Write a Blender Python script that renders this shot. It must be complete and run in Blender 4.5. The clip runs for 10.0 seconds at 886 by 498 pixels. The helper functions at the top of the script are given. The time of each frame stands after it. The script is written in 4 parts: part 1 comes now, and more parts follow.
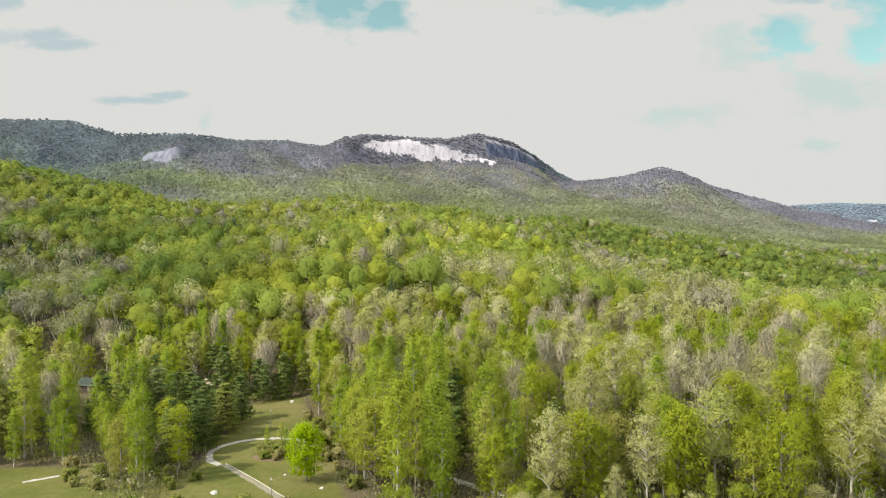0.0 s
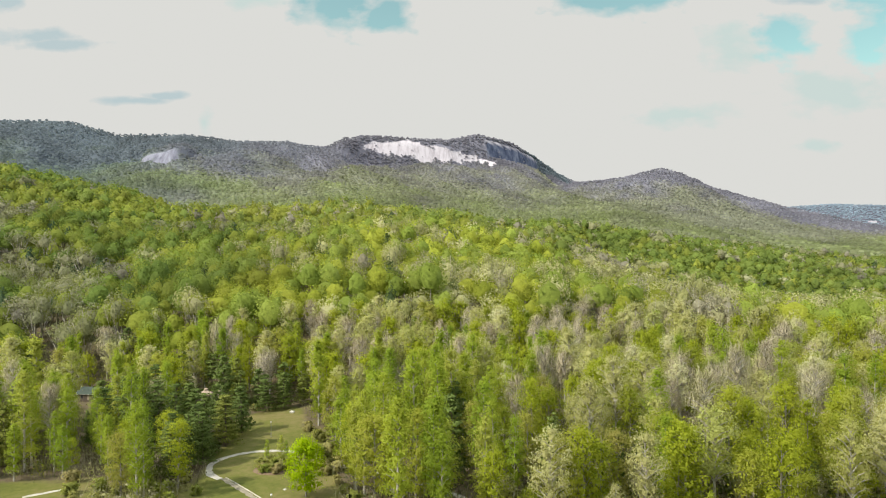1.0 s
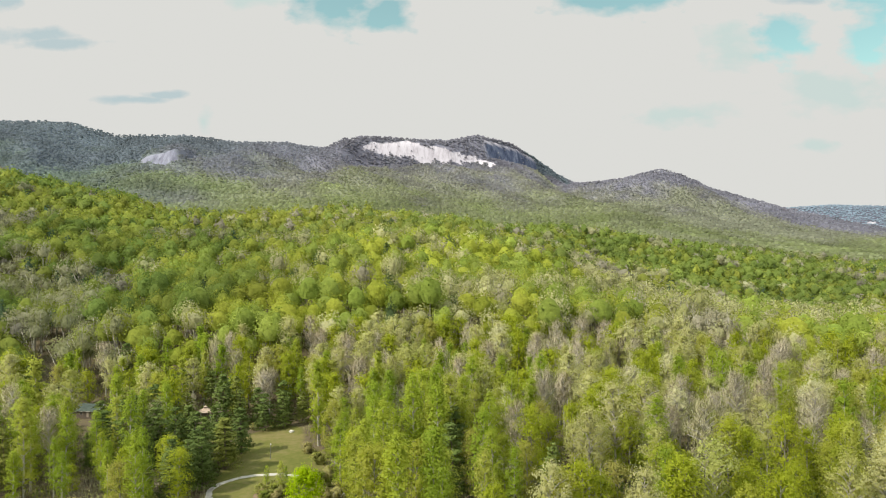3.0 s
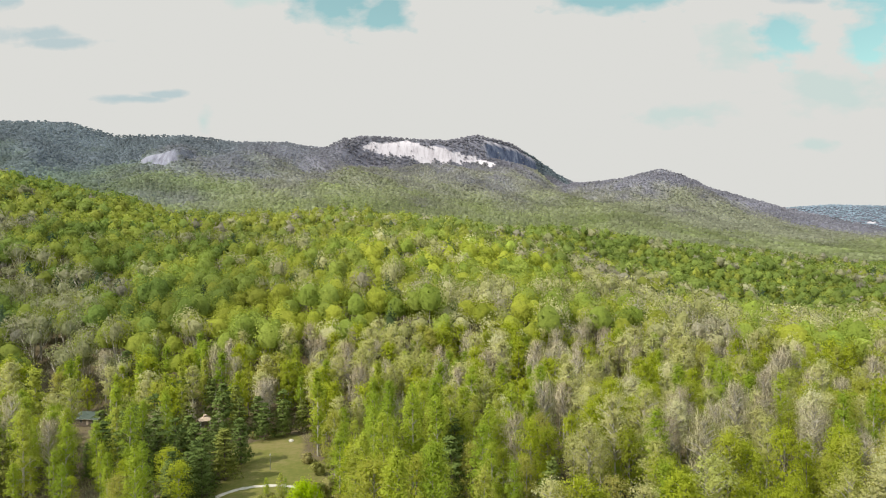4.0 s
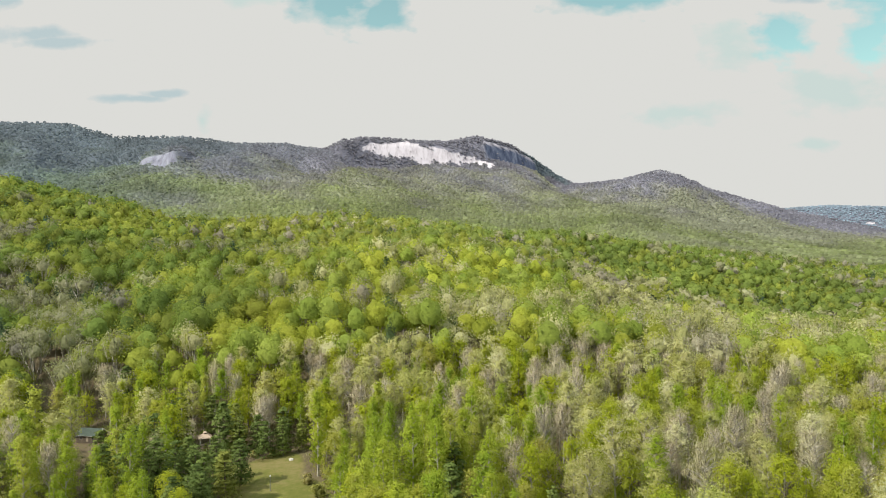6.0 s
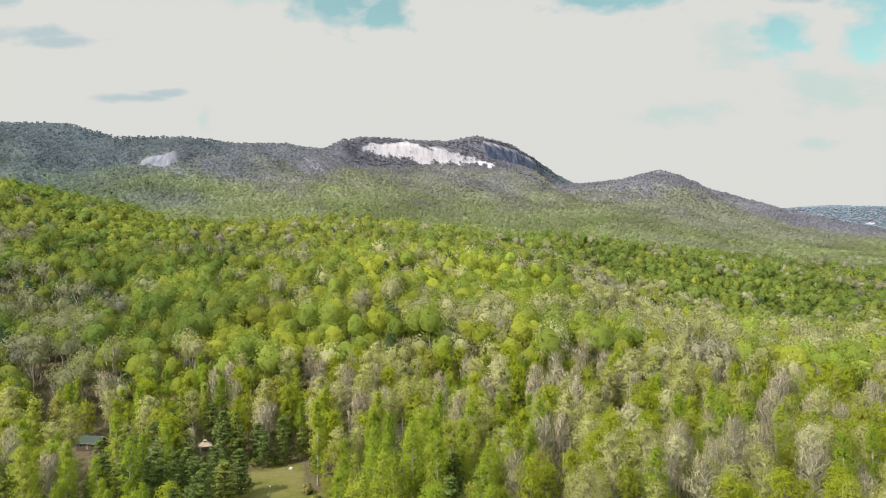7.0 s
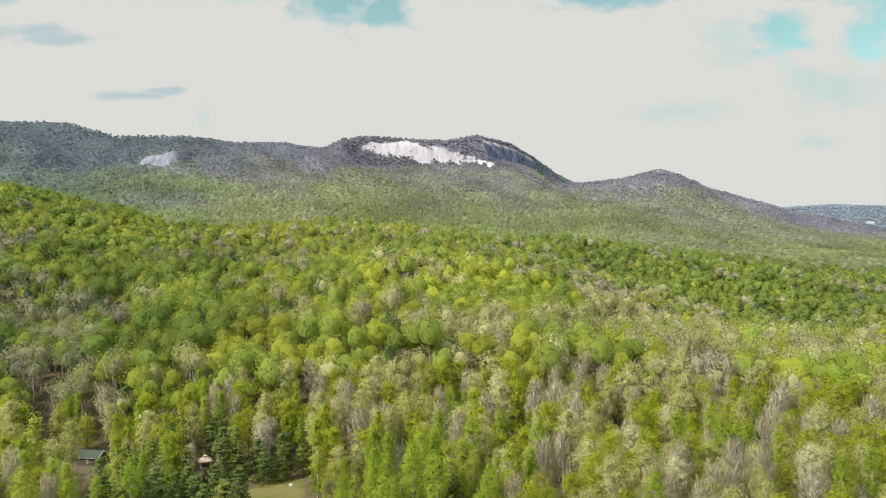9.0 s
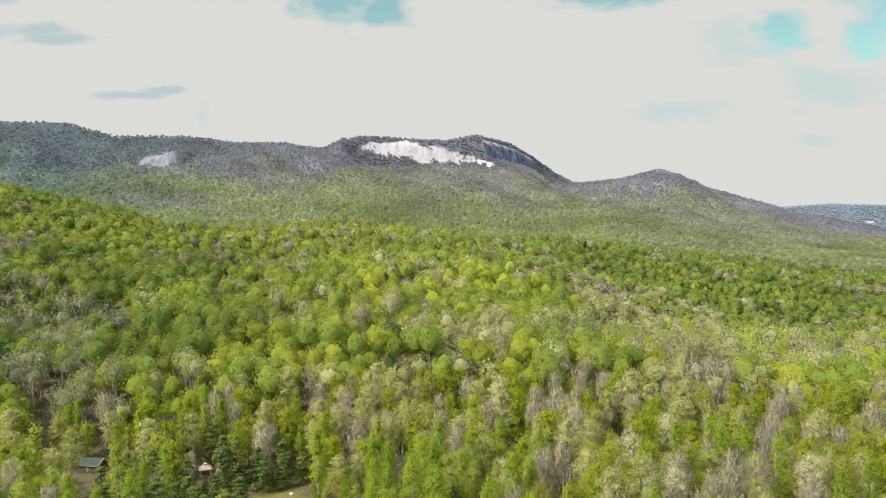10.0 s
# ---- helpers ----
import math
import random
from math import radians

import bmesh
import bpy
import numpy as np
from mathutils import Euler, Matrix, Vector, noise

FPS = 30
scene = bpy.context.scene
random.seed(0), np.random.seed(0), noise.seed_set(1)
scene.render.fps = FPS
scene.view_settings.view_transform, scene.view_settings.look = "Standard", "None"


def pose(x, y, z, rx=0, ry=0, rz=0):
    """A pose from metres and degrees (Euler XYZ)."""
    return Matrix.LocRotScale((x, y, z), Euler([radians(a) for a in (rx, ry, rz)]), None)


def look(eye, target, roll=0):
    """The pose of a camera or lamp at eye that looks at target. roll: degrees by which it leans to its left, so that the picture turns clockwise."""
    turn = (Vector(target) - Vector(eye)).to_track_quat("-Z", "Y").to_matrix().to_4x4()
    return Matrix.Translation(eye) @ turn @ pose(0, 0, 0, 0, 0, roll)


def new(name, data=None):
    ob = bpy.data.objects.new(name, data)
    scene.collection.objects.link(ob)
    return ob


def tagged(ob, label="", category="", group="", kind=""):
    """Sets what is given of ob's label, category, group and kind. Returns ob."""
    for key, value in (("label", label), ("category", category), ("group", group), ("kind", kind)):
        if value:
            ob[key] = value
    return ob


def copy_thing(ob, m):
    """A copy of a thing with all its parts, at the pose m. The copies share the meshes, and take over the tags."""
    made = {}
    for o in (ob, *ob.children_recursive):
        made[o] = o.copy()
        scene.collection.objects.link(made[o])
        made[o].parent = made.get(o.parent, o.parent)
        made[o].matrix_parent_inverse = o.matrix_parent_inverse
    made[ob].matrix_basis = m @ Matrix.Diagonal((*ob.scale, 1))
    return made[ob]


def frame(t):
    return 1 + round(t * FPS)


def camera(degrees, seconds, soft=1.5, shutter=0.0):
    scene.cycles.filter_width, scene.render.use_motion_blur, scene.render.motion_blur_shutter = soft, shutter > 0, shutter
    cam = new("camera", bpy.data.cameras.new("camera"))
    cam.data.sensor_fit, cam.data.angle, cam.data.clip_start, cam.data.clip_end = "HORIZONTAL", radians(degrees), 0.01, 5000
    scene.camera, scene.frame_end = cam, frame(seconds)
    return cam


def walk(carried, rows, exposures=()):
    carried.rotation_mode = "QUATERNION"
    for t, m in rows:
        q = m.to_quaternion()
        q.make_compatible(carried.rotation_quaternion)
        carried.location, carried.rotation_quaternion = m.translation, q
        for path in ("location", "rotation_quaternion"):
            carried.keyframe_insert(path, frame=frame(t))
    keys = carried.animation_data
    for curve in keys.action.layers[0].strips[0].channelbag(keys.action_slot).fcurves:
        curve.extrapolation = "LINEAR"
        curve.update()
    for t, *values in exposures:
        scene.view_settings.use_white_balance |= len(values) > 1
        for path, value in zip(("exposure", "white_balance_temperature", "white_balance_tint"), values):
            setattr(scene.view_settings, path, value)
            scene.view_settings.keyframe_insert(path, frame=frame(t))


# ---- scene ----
cam = camera(67.0, 10.0, 1.1)
PATH = [
    (0.0, 0.000, 0.0, 50.000, 90.000, -0.000, -0.000),
    (0.5, -0.009, 0.0, 51.736, 90.022, -0.008, -0.006),
    (1.0, -0.004, 0.0, 53.443, 90.029, -0.024, -0.009),
    (1.5, -0.018, 0.0, 55.168, 90.033, -0.032, -0.011),
    (2.0, -0.078, 0.0, 56.905, 90.010, -0.048, -0.031),
    (2.5, -0.127, 0.0, 58.686, 89.999, -0.058, -0.054),
    (4.0, -0.036, 0.0, 63.797, 89.924, -0.061, -0.078),
    (4.5, -0.096, 0.0, 65.504, 89.920, -0.058, -0.092),
    (5.0, -0.215, 0.0, 67.129, 89.916, -0.050, -0.125),
    (5.5, -0.278, 0.0, 68.786, 89.903, -0.044, -0.138),
    (7.0, -0.250, 0.0, 73.765, 89.844, -0.065, -0.140),
    (7.5, -0.236, 0.0, 75.378, 89.814, -0.078, -0.141),
    (8.0, -0.240, 0.0, 77.004, 89.770, -0.077, -0.141),
    (8.5, -0.246, 0.0, 78.677, 89.714, -0.075, -0.142),
    (9.0, -0.293, 0.0, 80.319, 89.669, -0.072, -0.157),
    (9.5, -0.374, 0.0, 81.983, 89.645, -0.066, -0.181),
    (10.0, -0.429, 0.0, 83.600, 89.607, -0.041, -0.191),
]
walk(cam, [(t, pose(x, y, z, rx, ry, rz)) for t, x, y, z, rx, ry, rz in PATH])

# ------------------------------------------------------------------ world, sun, exposure
SUN_EL, SUN_FROM = radians(45), radians(246)        # height; compass way it comes from (+y is 0, clockwise)


def make_world():
    world = bpy.data.worlds.new("sky")
    scene.world = world
    world.use_nodes = True
    nt = world.node_tree
    nt.nodes.clear()
    N, L = nt.nodes.new, nt.links.new
    out, bg = N("ShaderNodeOutputWorld"), N("ShaderNodeBackground")
    sky = N("ShaderNodeTexSky")
    sky.sky_type, sky.sun_disc = "NISHITA", False
    sky.sun_elevation, sky.sun_rotation = SUN_EL, SUN_FROM
    sky.altitude, sky.air_density, sky.dust_density = 350, 1.0, 1.2
    gain = N("ShaderNodeVectorMath")
    gain.operation = "MULTIPLY"
    gain.inputs[1].default_value = (0.19, 0.225, 0.148)
    L(sky.outputs[0], gain.inputs[0])
    tc = N("ShaderNodeTexCoord")
    sep = N("ShaderNodeSeparateXYZ")
    L(tc.outputs["Generated"], sep.inputs[0])

    def math_node(op, a, b=None, clamp=False):
        n = N("ShaderNodeMath")
        n.operation, n.use_clamp = op, clamp
        for i, v in enumerate((a, b)):
            if v is None:
                continue
            if isinstance(v, (int, float)):
                n.inputs[i].default_value = v
            else:
                L(v, n.inputs[i])
        return n.outputs[0]

    # the bearing and the height of a patch of sky, on a plane ahead
    u = math_node("DIVIDE", sep.outputs[0], sep.outputs[1])
    v = math_node("DIVIDE", sep.outputs[2], math_node("ABSOLUTE", sep.outputs[1]))
    com = N("ShaderNodeCombineXYZ")
    L(u, com.inputs[0]), L(v, com.inputs[1])
    noise_a = N("ShaderNodeTexNoise")
    noise_a.inputs["Scale"].default_value = 17
    noise_a.inputs["Detail"].default_value = 6
    noise_a.inputs["Roughness"].default_value = 0.52
    stretch = N("ShaderNodeMapping")
    stretch.inputs["Scale"].default_value = (1.0, 1.7, 1)
    L(com.outputs[0], stretch.inputs[0]), L(stretch.outputs[0], noise_a.inputs["Vector"])
    wob = math_node("MULTIPLY", math_node("SUBTRACT", noise_a.outputs["Fac"], 0.46), 2.6)

    def gaps(spots):
        total = None
        for uc, vc, ru, rv in spots:
            a = math_node("DIVIDE", math_node("SUBTRACT", u, uc), ru)
            b = math_node("DIVIDE", math_node("SUBTRACT", v, vc), rv)
            d = math_node("SQRT", math_node("ADD", math_node("MULTIPLY", a, a), math_node("MULTIPLY", b, b)))
            m = math_node("ADD", math_node("SUBTRACT", 1.0, d), wob)
            m = math_node("MULTIPLY", m, 1.5, True)
            total = m if total is None else math_node("MAXIMUM", total, m)
        return total

    blue = gaps([(-0.150, 0.372, 0.095, 0.050), (-0.085, 0.352, 0.045, 0.030), (0.255, 0.378, 0.110, 0.030), (0.510, 0.318, 0.046, 0.042),
                 (0.640, 0.318, 0.045, 0.055), (0.640, 0.378, 0.060, 0.028)])
    thin = gaps([(0.370, 0.200, 0.070, 0.017), (0.580, 0.235, 0.090, 0.032), (0.560, 0.155, 0.050, 0.010), (0.435, 0.300, 0.050, 0.034),
                 (-0.357, 0.190, 0.014, 0.020), (-0.270, 0.372, 0.050, 0.014)])
    grey = gaps([(-0.610, 0.318, 0.070, 0.013), (-0.575, 0.306, 0.065, 0.011), (-0.655, 0.368, 0.030, 0.014), (-0.455, 0.222, 0.050, 0.007),
                 (-0.420, 0.229, 0.035, 0.007), (0.530, 0.374, 0.040, 0.012)])
    # wider breaks higher up and all round, away from the bank ahead
    wide = N("ShaderNodeTexNoise")
    wide.inputs["Scale"].default_value = 2.3
    wide.inputs["Detail"].default_value = 5
    L(tc.outputs["Generated"], wide.inputs["Vector"])
    high = N("ShaderNodeMapRange")
    high.inputs[1].default_value, high.inputs[2].default_value = 0.50, 0.62
    L(wide.outputs["Fac"], high.inputs[0])
    lift = N("ShaderNodeMapRange")
    lift.inputs[1].default_value, lift.inputs[2].default_value = 0.38, 0.55
    L(sep.outputs[2], lift.inputs[0])
    above = math_node("MULTIPLY", high.outputs[0], lift.outputs[0])
    ahead = math_node("GREATER_THAN", sep.outputs[1], 0.05)
    open_sky = math_node("MULTIPLY", blue, ahead)
    open_sky = math_node("MAXIMUM", math_node("MULTIPLY", open_sky, 0.92), above)

    cloud = N("ShaderNodeMix")
    cloud.data_type = "RGBA"
    cloud.inputs[6].default_value, cloud.inputs[7].default_value = (0.715, 0.715, 0.685, 1), (0.50, 0.60, 0.62, 1)
    L(math_node("MULTIPLY", grey, ahead), cloud.inputs[0])
    veil = N("ShaderNodeMix")
    veil.data_type = "RGBA"
    veil.inputs[7].default_value = (0.56, 0.69, 0.66, 1)
    L(math_node("MULTIPLY", math_node("MULTIPLY", thin, ahead), 0.75), veil.inputs[0]), L(cloud.outputs[2], veil.inputs[6])
    mix = N("ShaderNodeMix")
    mix.data_type = "RGBA"
    L(open_sky, mix.inputs[0]), L(veil.outputs[2], mix.inputs[6]), L(gain.outputs[0], mix.inputs[7])
    L(mix.outputs[2], bg.inputs[0])
    # a bank of cloud is two to three times as bright overhead as low down
    zenith = N("ShaderNodeMapRange")
    zenith.inputs[1].default_value, zenith.inputs[2].default_value = 0.37, 1.0
    zenith.inputs[3].default_value, zenith.inputs[4].default_value = 1.0, 2.3
    L(sep.outputs[2], zenith.inputs[0]), L(zenith.outputs[0], bg.inputs[1])
    L(bg.outputs[0], out.inputs[0])


make_world()
sun = new("sun", bpy.data.lights.new("sun", "SUN"))
sun.data.energy, sun.data.angle, sun.data.color = 5.0, radians(0.6), (1.0, 0.93, 0.80)
way = Vector((math.sin(SUN_FROM) * math.cos(SUN_EL), math.cos(SUN_FROM) * math.cos(SUN_EL), math.sin(SUN_EL)))
sun.matrix_world = look(way * 500, (0, 0, 0))


# ------------------------------------------------------------------ noise and terrain
def lattice(ix, iy, seed):
    h = (ix.astype(np.int64) * 374761393 + iy.astype(np.int64) * 668265263 + seed * 1442695041) & 0x7FFFFFFF
    h = ((h ^ (h >> 13)) * 1274126177) & 0x7FFFFFFF
    return ((h ^ (h >> 16)) & 0xFFFF) / 65535.0


def value_noise(x, y, size, seed=0):
    """Smooth noise from 0 to 1, with lumps of the given size in metres."""
    x, y = np.asarray(x, float) / size, np.asarray(y, float) / size
    ix, iy = np.floor(x), np.floor(y)
    fx, fy = x - ix, y - iy
    fx, fy = fx * fx * (3 - 2 * fx), fy * fy * (3 - 2 * fy)
    a, b = lattice(ix, iy, seed), lattice(ix + 1, iy, seed)
    c, d = lattice(ix, iy + 1, seed), lattice(ix + 1, iy + 1, seed)
    return (a * (1 - fx) + b * fx) * (1 - fy) + (c * (1 - fx) + d * fx) * fy


def fractal(x, y, size, seed=0, octaves=4):
    total, amp, norm = 0, 1.0, 0
    for k in range(octaves):
        total = total + amp * value_noise(x, y, size / 2**k, seed + k)
        norm += amp
        amp *= 0.5
    return total / norm


def smooth(a, b, x):
    t = np.clip((x - a) / (b - a), 0, 1)
    return t * t * (3 - 2 * t)


# crest lines: x, y, height of the ground
MAIN_RANGE = [(-2358, 2700, 612), (-1887, 2850, 596), (-1649, 2986, 612), (-1454, 3000, 559), (-1170, 3050, 568), (-942, 3150, 551), (-780, 3250, 570),
              (-615, 3400, 563), (-514, 3500, 625), (-402, 3550, 652), (-195, 3600, 645), (18, 3650, 641), (192, 3720, 684), (380, 3880, 663),
              (532, 4040, 610), (699, 4120, 513), (807, 4050, 450), (890, 3820, 437), (955, 3580, 427), (1132, 3473, 468), (1356, 3520, 388),
              (1605, 3480, 313), (1798, 3400, 252), (1996, 3300, 193), (2132, 3220, 157), (2529, 3100, 100)]
FOOTHILL = [(-1250, 760, 180), (-541, 820, 130), (-394, 810, 101), (-347, 850, 93), (-271, 836, 83), (-161, 892, 96), (-32, 830, 89),
            (71, 872, 81), (198, 954, 70), (379, 1079, 49), (709, 1260, 34)]
FAR_RIDGE = [(2000, 4500, 300), (2345, 4400, 334), (2549, 4400, 346), (2913, 4400, 338), (3590, 4400, 330), (4600, 4400, 330)]
SPUR = [(800, 3000, 250), (640, 2500, 195), (528, 2096, 140), (470, 1850, 80)]
# how far the foothill's near side swells or sinks: rows by distance, columns by bearing
SWELL_AT = [270, 330, 400, 490, 620, 760, 930], [-0.68, -0.5, -0.32, -0.14, 0.04, 0.22, 0.45, 0.68]
SWELL = [[-2, 4, 11, 12, 9, 9, 8, 6],
         [4, 9, 18, 22, 19, 14, 8, -1],
         [12, 16, 23, 23, 18, 10, 1, -9],
         [19, 23, 24, 16, 8, -1, -10, -17],
         [17, 17, 14, 7, -3, -13, -19, -20],
         [10, 8, 4, -1, -9, -17, -21, -15],
         [0, 0, -1, -2, -4, -3, -1, -1]]
SHOULDER = [(-1500, 2500, 330), (-1060, 2400, 352), (-800, 2500, 330)]


def along(line, x, y):
    """For each place: the distance to the nearest bit of a crest line, and the crest's height there."""
    near, height, weight = np.full(x.shape, 1e9), np.zeros(x.shape), np.zeros(x.shape)
    for (ax, ay, az), (bx, by, bz) in zip(line, line[1:]):
        dx, dy = bx - ax, by - ay
        t = np.clip(((x - ax) * dx + (y - ay) * dy) / (dx * dx + dy * dy), 0, 1)
        d = np.hypot(x - ax - t * dx, y - ay - t * dy)
        near = np.minimum(near, d)
        w = (d / 100 + 0.15) ** -6.0
        height, weight = height + w * (az + t * (bz - az)), weight + w
    return near, height / weight


def soft_max(a, b, k):
    h = np.clip(0.5 + 0.5 * (a - b) / k, 0, 1)
    return b + (a - b) * h + k * h * (1 - h)


def swell(x, y):
    """The folds of the foothill's near side, faded out at its foot and behind its crest."""
    far, side = SWELL_AT
    lat = np.clip(x / np.maximum(y, 1), side[0], side[-1])
    columns = np.stack([np.interp(lat, side, row) for row in SWELL])
    step = np.interp(np.log(np.maximum(y, 1)), np.log(far), np.arange(len(far)))
    low = np.minimum(step.astype(int), len(far) - 2)
    f = step - low
    pick = lambda k: np.take_along_axis(columns, k[None], 0)[0]
    return (pick(low) * (1 - f) + pick(low + 1) * f) * smooth(256, 310, y) * (1 - smooth(930, 1020, y))


def ground(x, y):
    """The height of the ground."""
    x, y = np.asarray(x, float), np.asarray(y, float)
    z = np.interp(y, [-600, 100, 238, 300, 420, 760, 1400, 2170, 5000], [-6, -4.6, -4.2, 0, 4, 9, 28, 50, 56])
    z = z + 6 * smooth(-30, 40, x) * smooth(120, 190, y) * (1 - smooth(240, 420, y)) * (1 - 0.6 * smooth(70, 140, x))
    z = z + 7 * np.exp(-((x + 8) / 45) ** 2 - ((y - 262) / 38) ** 2) - 4.5 * np.exp(-((x + 145) / 45) ** 2 - ((y - 258) / 40) ** 2)
    rough = fractal(x, y, 420, 5)
    d, crest = along(FOOTHILL, x, y)
    drop = d * d / (d + 150) * (0.245 + 0.07 * smooth(0, 250, x)) * (1 + 0.22 * (rough - 0.5))
    z = soft_max(crest - drop, z, 9)
    # a wooded hollow between two spurs, and the folds of the hillside
    t = np.clip((820 - y) / 380, 0, 1)
    z = z + swell(*np.broadcast_arrays(x, y))
    z = z - 6 * np.exp(-((x + 325 - 120 * t) / 34) ** 2) * smooth(400, 520, y) * (1 - smooth(820, 900, y))
    z = z + (fractal(x, y, 190, 23, 2) - 0.5) * 22 * smooth(320, 480, y) * (1 - smooth(880, 1000, y))
    d, crest = along(MAIN_RANGE, x, y)
    shape = np.clip(1 - d / np.interp(x, [600, 1400], [2000, 1250]), 0, 1) ** 1.5
    folds = 0.32 - np.abs(fractal(x + 0.35 * y, y * 0.45, 430, 9, 4) - 0.5) * 2
    gully = folds * 230 * shape * np.clip(d / 420, 0, 1)
    cliff = 105 * smooth(30, 120, d) * (1 - smooth(150, 700, d)) * smooth(-560, -380, x) * (1 - smooth(560, 700, x))
    z = z + np.maximum(0, (crest - z) * shape + (gully - cliff) * smooth(0.0, 0.2, shape))
    d, crest = along(SPUR, x, y)
    z = soft_max(crest - 0.30 * d + 40 * (rough - 0.5), z, 45)
    d, crest = along(SHOULDER, x, y)
    z = soft_max(crest - 0.42 * d + 40 * (rough - 0.5), z, 40)
    z = z + 46 * smooth(2412, 2450, y + 0.25 * (x + 1036)) * (1 - smooth(2490, 2680, y)) * smooth(-1136, -1096, x) * (1 - smooth(-986, -931, x))
    d, crest = along(FAR_RIDGE, x, y)
    z = soft_max(crest - d * d / (d + 60) * 0.5, z, 20)
    return z + (fractal(x, y, 60, 3, 3) - 0.5) * 3.0 * smooth(230, 420, np.abs(y) + 0.6 * np.abs(x))


def meadow(x, y):
    """Above 0 on the mown grass, in metres from its edge, roughly."""
    x, y = np.asarray(x, float), np.asarray(y, float)
    best = np.full(np.broadcast(x, y).shape, -99.0)
    for cx, cy, rx, ry in ((-57, 220, 12, 20), (-50, 195, 15, 22), (-46, 172, 18, 20), (-42, 150, 20, 22), (-40, 126, 28, 24),
                           (-108, 150, 28, 16), (-98, 124, 42, 18), (0, 8, 230, 104)):
        best = np.maximum(best, (1 - np.hypot((x - cx) / rx, (y - cy) / ry)) * min(rx, ry))
    return best + (value_noise(x, y, 9, 71) - 0.5) * 5


def rock_amount(x, y, z):
    """Where bare granite shows on the mountain, 0 to 1."""
    d, crest = along(MAIN_RANGE, x, y)
    low = crest - z
    n = (fractal(x, y, 90, 31, 4) - 0.5)
    top = np.interp(x, [-440, -372, -192, 18, 198, 290], [48, 40, 18, 44, 140, 150])
    foot = np.interp(x, [-440, -372, -192, 18, 198, 290], [50, 92, 112, 118, 178, 165])
    face = smooth(-460, -420, x) * (1 - smooth(270, 310, x))
    band = smooth(-22, 26, low - top + n * 70) * (1 - smooth(-26, 26, low - foot + n * 110))
    east = smooth(225, 265, x + n * 130) * (1 - smooth(520, 590, x)) * smooth(20, 34, low + n * 30) * (1 - smooth(128, 146, low + n * 40))
    slab = (1 - smooth(0.75, 1.05, np.hypot((x + 1034) / 88, (y - 2434 + 0.25 * (x + 1036)) / 36) + n * 1.1))
    ledges = smooth(0.60, 0.66, fractal(x, z * 3.2, 170, 35, 3)) * (x > 2150) * (y > 4000) * smooth(200, 225, z) * (1 - smooth(285, 310, z))
    return np.clip(np.maximum(np.maximum(face * band, np.maximum(east, 0.68 * slab)) * (d < 1200), 0.9 * ledges), 0, 1)


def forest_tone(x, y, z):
    """The mean colour of the mountain's woods and brush: in leaf below, leafless above, with distance haze put in as
    blue.
    """
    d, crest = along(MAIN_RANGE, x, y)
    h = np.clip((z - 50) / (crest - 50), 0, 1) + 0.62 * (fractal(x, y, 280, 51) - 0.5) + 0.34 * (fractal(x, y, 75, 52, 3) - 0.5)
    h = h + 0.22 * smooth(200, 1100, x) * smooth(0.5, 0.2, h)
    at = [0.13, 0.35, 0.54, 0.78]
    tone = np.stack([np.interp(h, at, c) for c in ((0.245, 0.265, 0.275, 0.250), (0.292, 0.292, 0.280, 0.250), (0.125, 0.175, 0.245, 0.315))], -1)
    # haze and shade of the western slopes, put into the colour
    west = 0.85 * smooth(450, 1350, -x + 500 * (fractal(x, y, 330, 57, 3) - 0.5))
    # shade on the slope beside the east cliff, put in the same way
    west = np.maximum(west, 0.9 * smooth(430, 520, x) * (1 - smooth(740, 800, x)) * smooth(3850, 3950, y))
    dim_blue = np.stack([np.interp(h, at, c) for c in ((0.185, 0.168, 0.150, 0.145), (0.255, 0.235, 0.205, 0.188), (0.140, 0.170, 0.195, 0.225))], -1)
    tone = tone + (dim_blue - tone) * west[..., None]
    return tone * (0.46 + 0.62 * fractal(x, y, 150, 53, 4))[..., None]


# ------------------------------------------------------------------ materials
def material(name):
    m = bpy.data.materials.new(name)
    m.use_nodes = True
    m.node_tree.nodes.clear()
    N, L = m.node_tree.nodes.new, m.node_tree.links.new
    out = N("ShaderNodeOutputMaterial")
    return m, N, L, out


def ramp(N, stops):
    r = N("ShaderNodeValToRGB")
    e = r.color_ramp.elements
    while len(e) < len(stops):
        e.new(0.5)
    for el, (p, c) in zip(e, stops):
        el.position, el.color = p, (*c, 1)
    return r


def noise_tex(N, L, scale, detail=4, rough=0.55, coord=None):
    n = N("ShaderNodeTexNoise")
    n.inputs["Scale"].default_value, n.inputs["Detail"].default_value, n.inputs["Roughness"].default_value = scale, detail, rough
    if coord is not None:
        L(coord, n.inputs["Vector"])
    return n


def mix_rgb(N, L, a, b, fac, mode="MIX"):
    n = N("ShaderNodeMix")
    n.data_type, n.blend_type = "RGBA", mode
    for i, v in ((0, fac), (6, a), (7, b)):
        if isinstance(v, (int, float)):
            n.inputs[i].default_value = v
        elif isinstance(v, tuple):
            n.inputs[i].default_value = (*v, 1)
        else:
            L(v, n.inputs[i])
    return n.outputs[2]


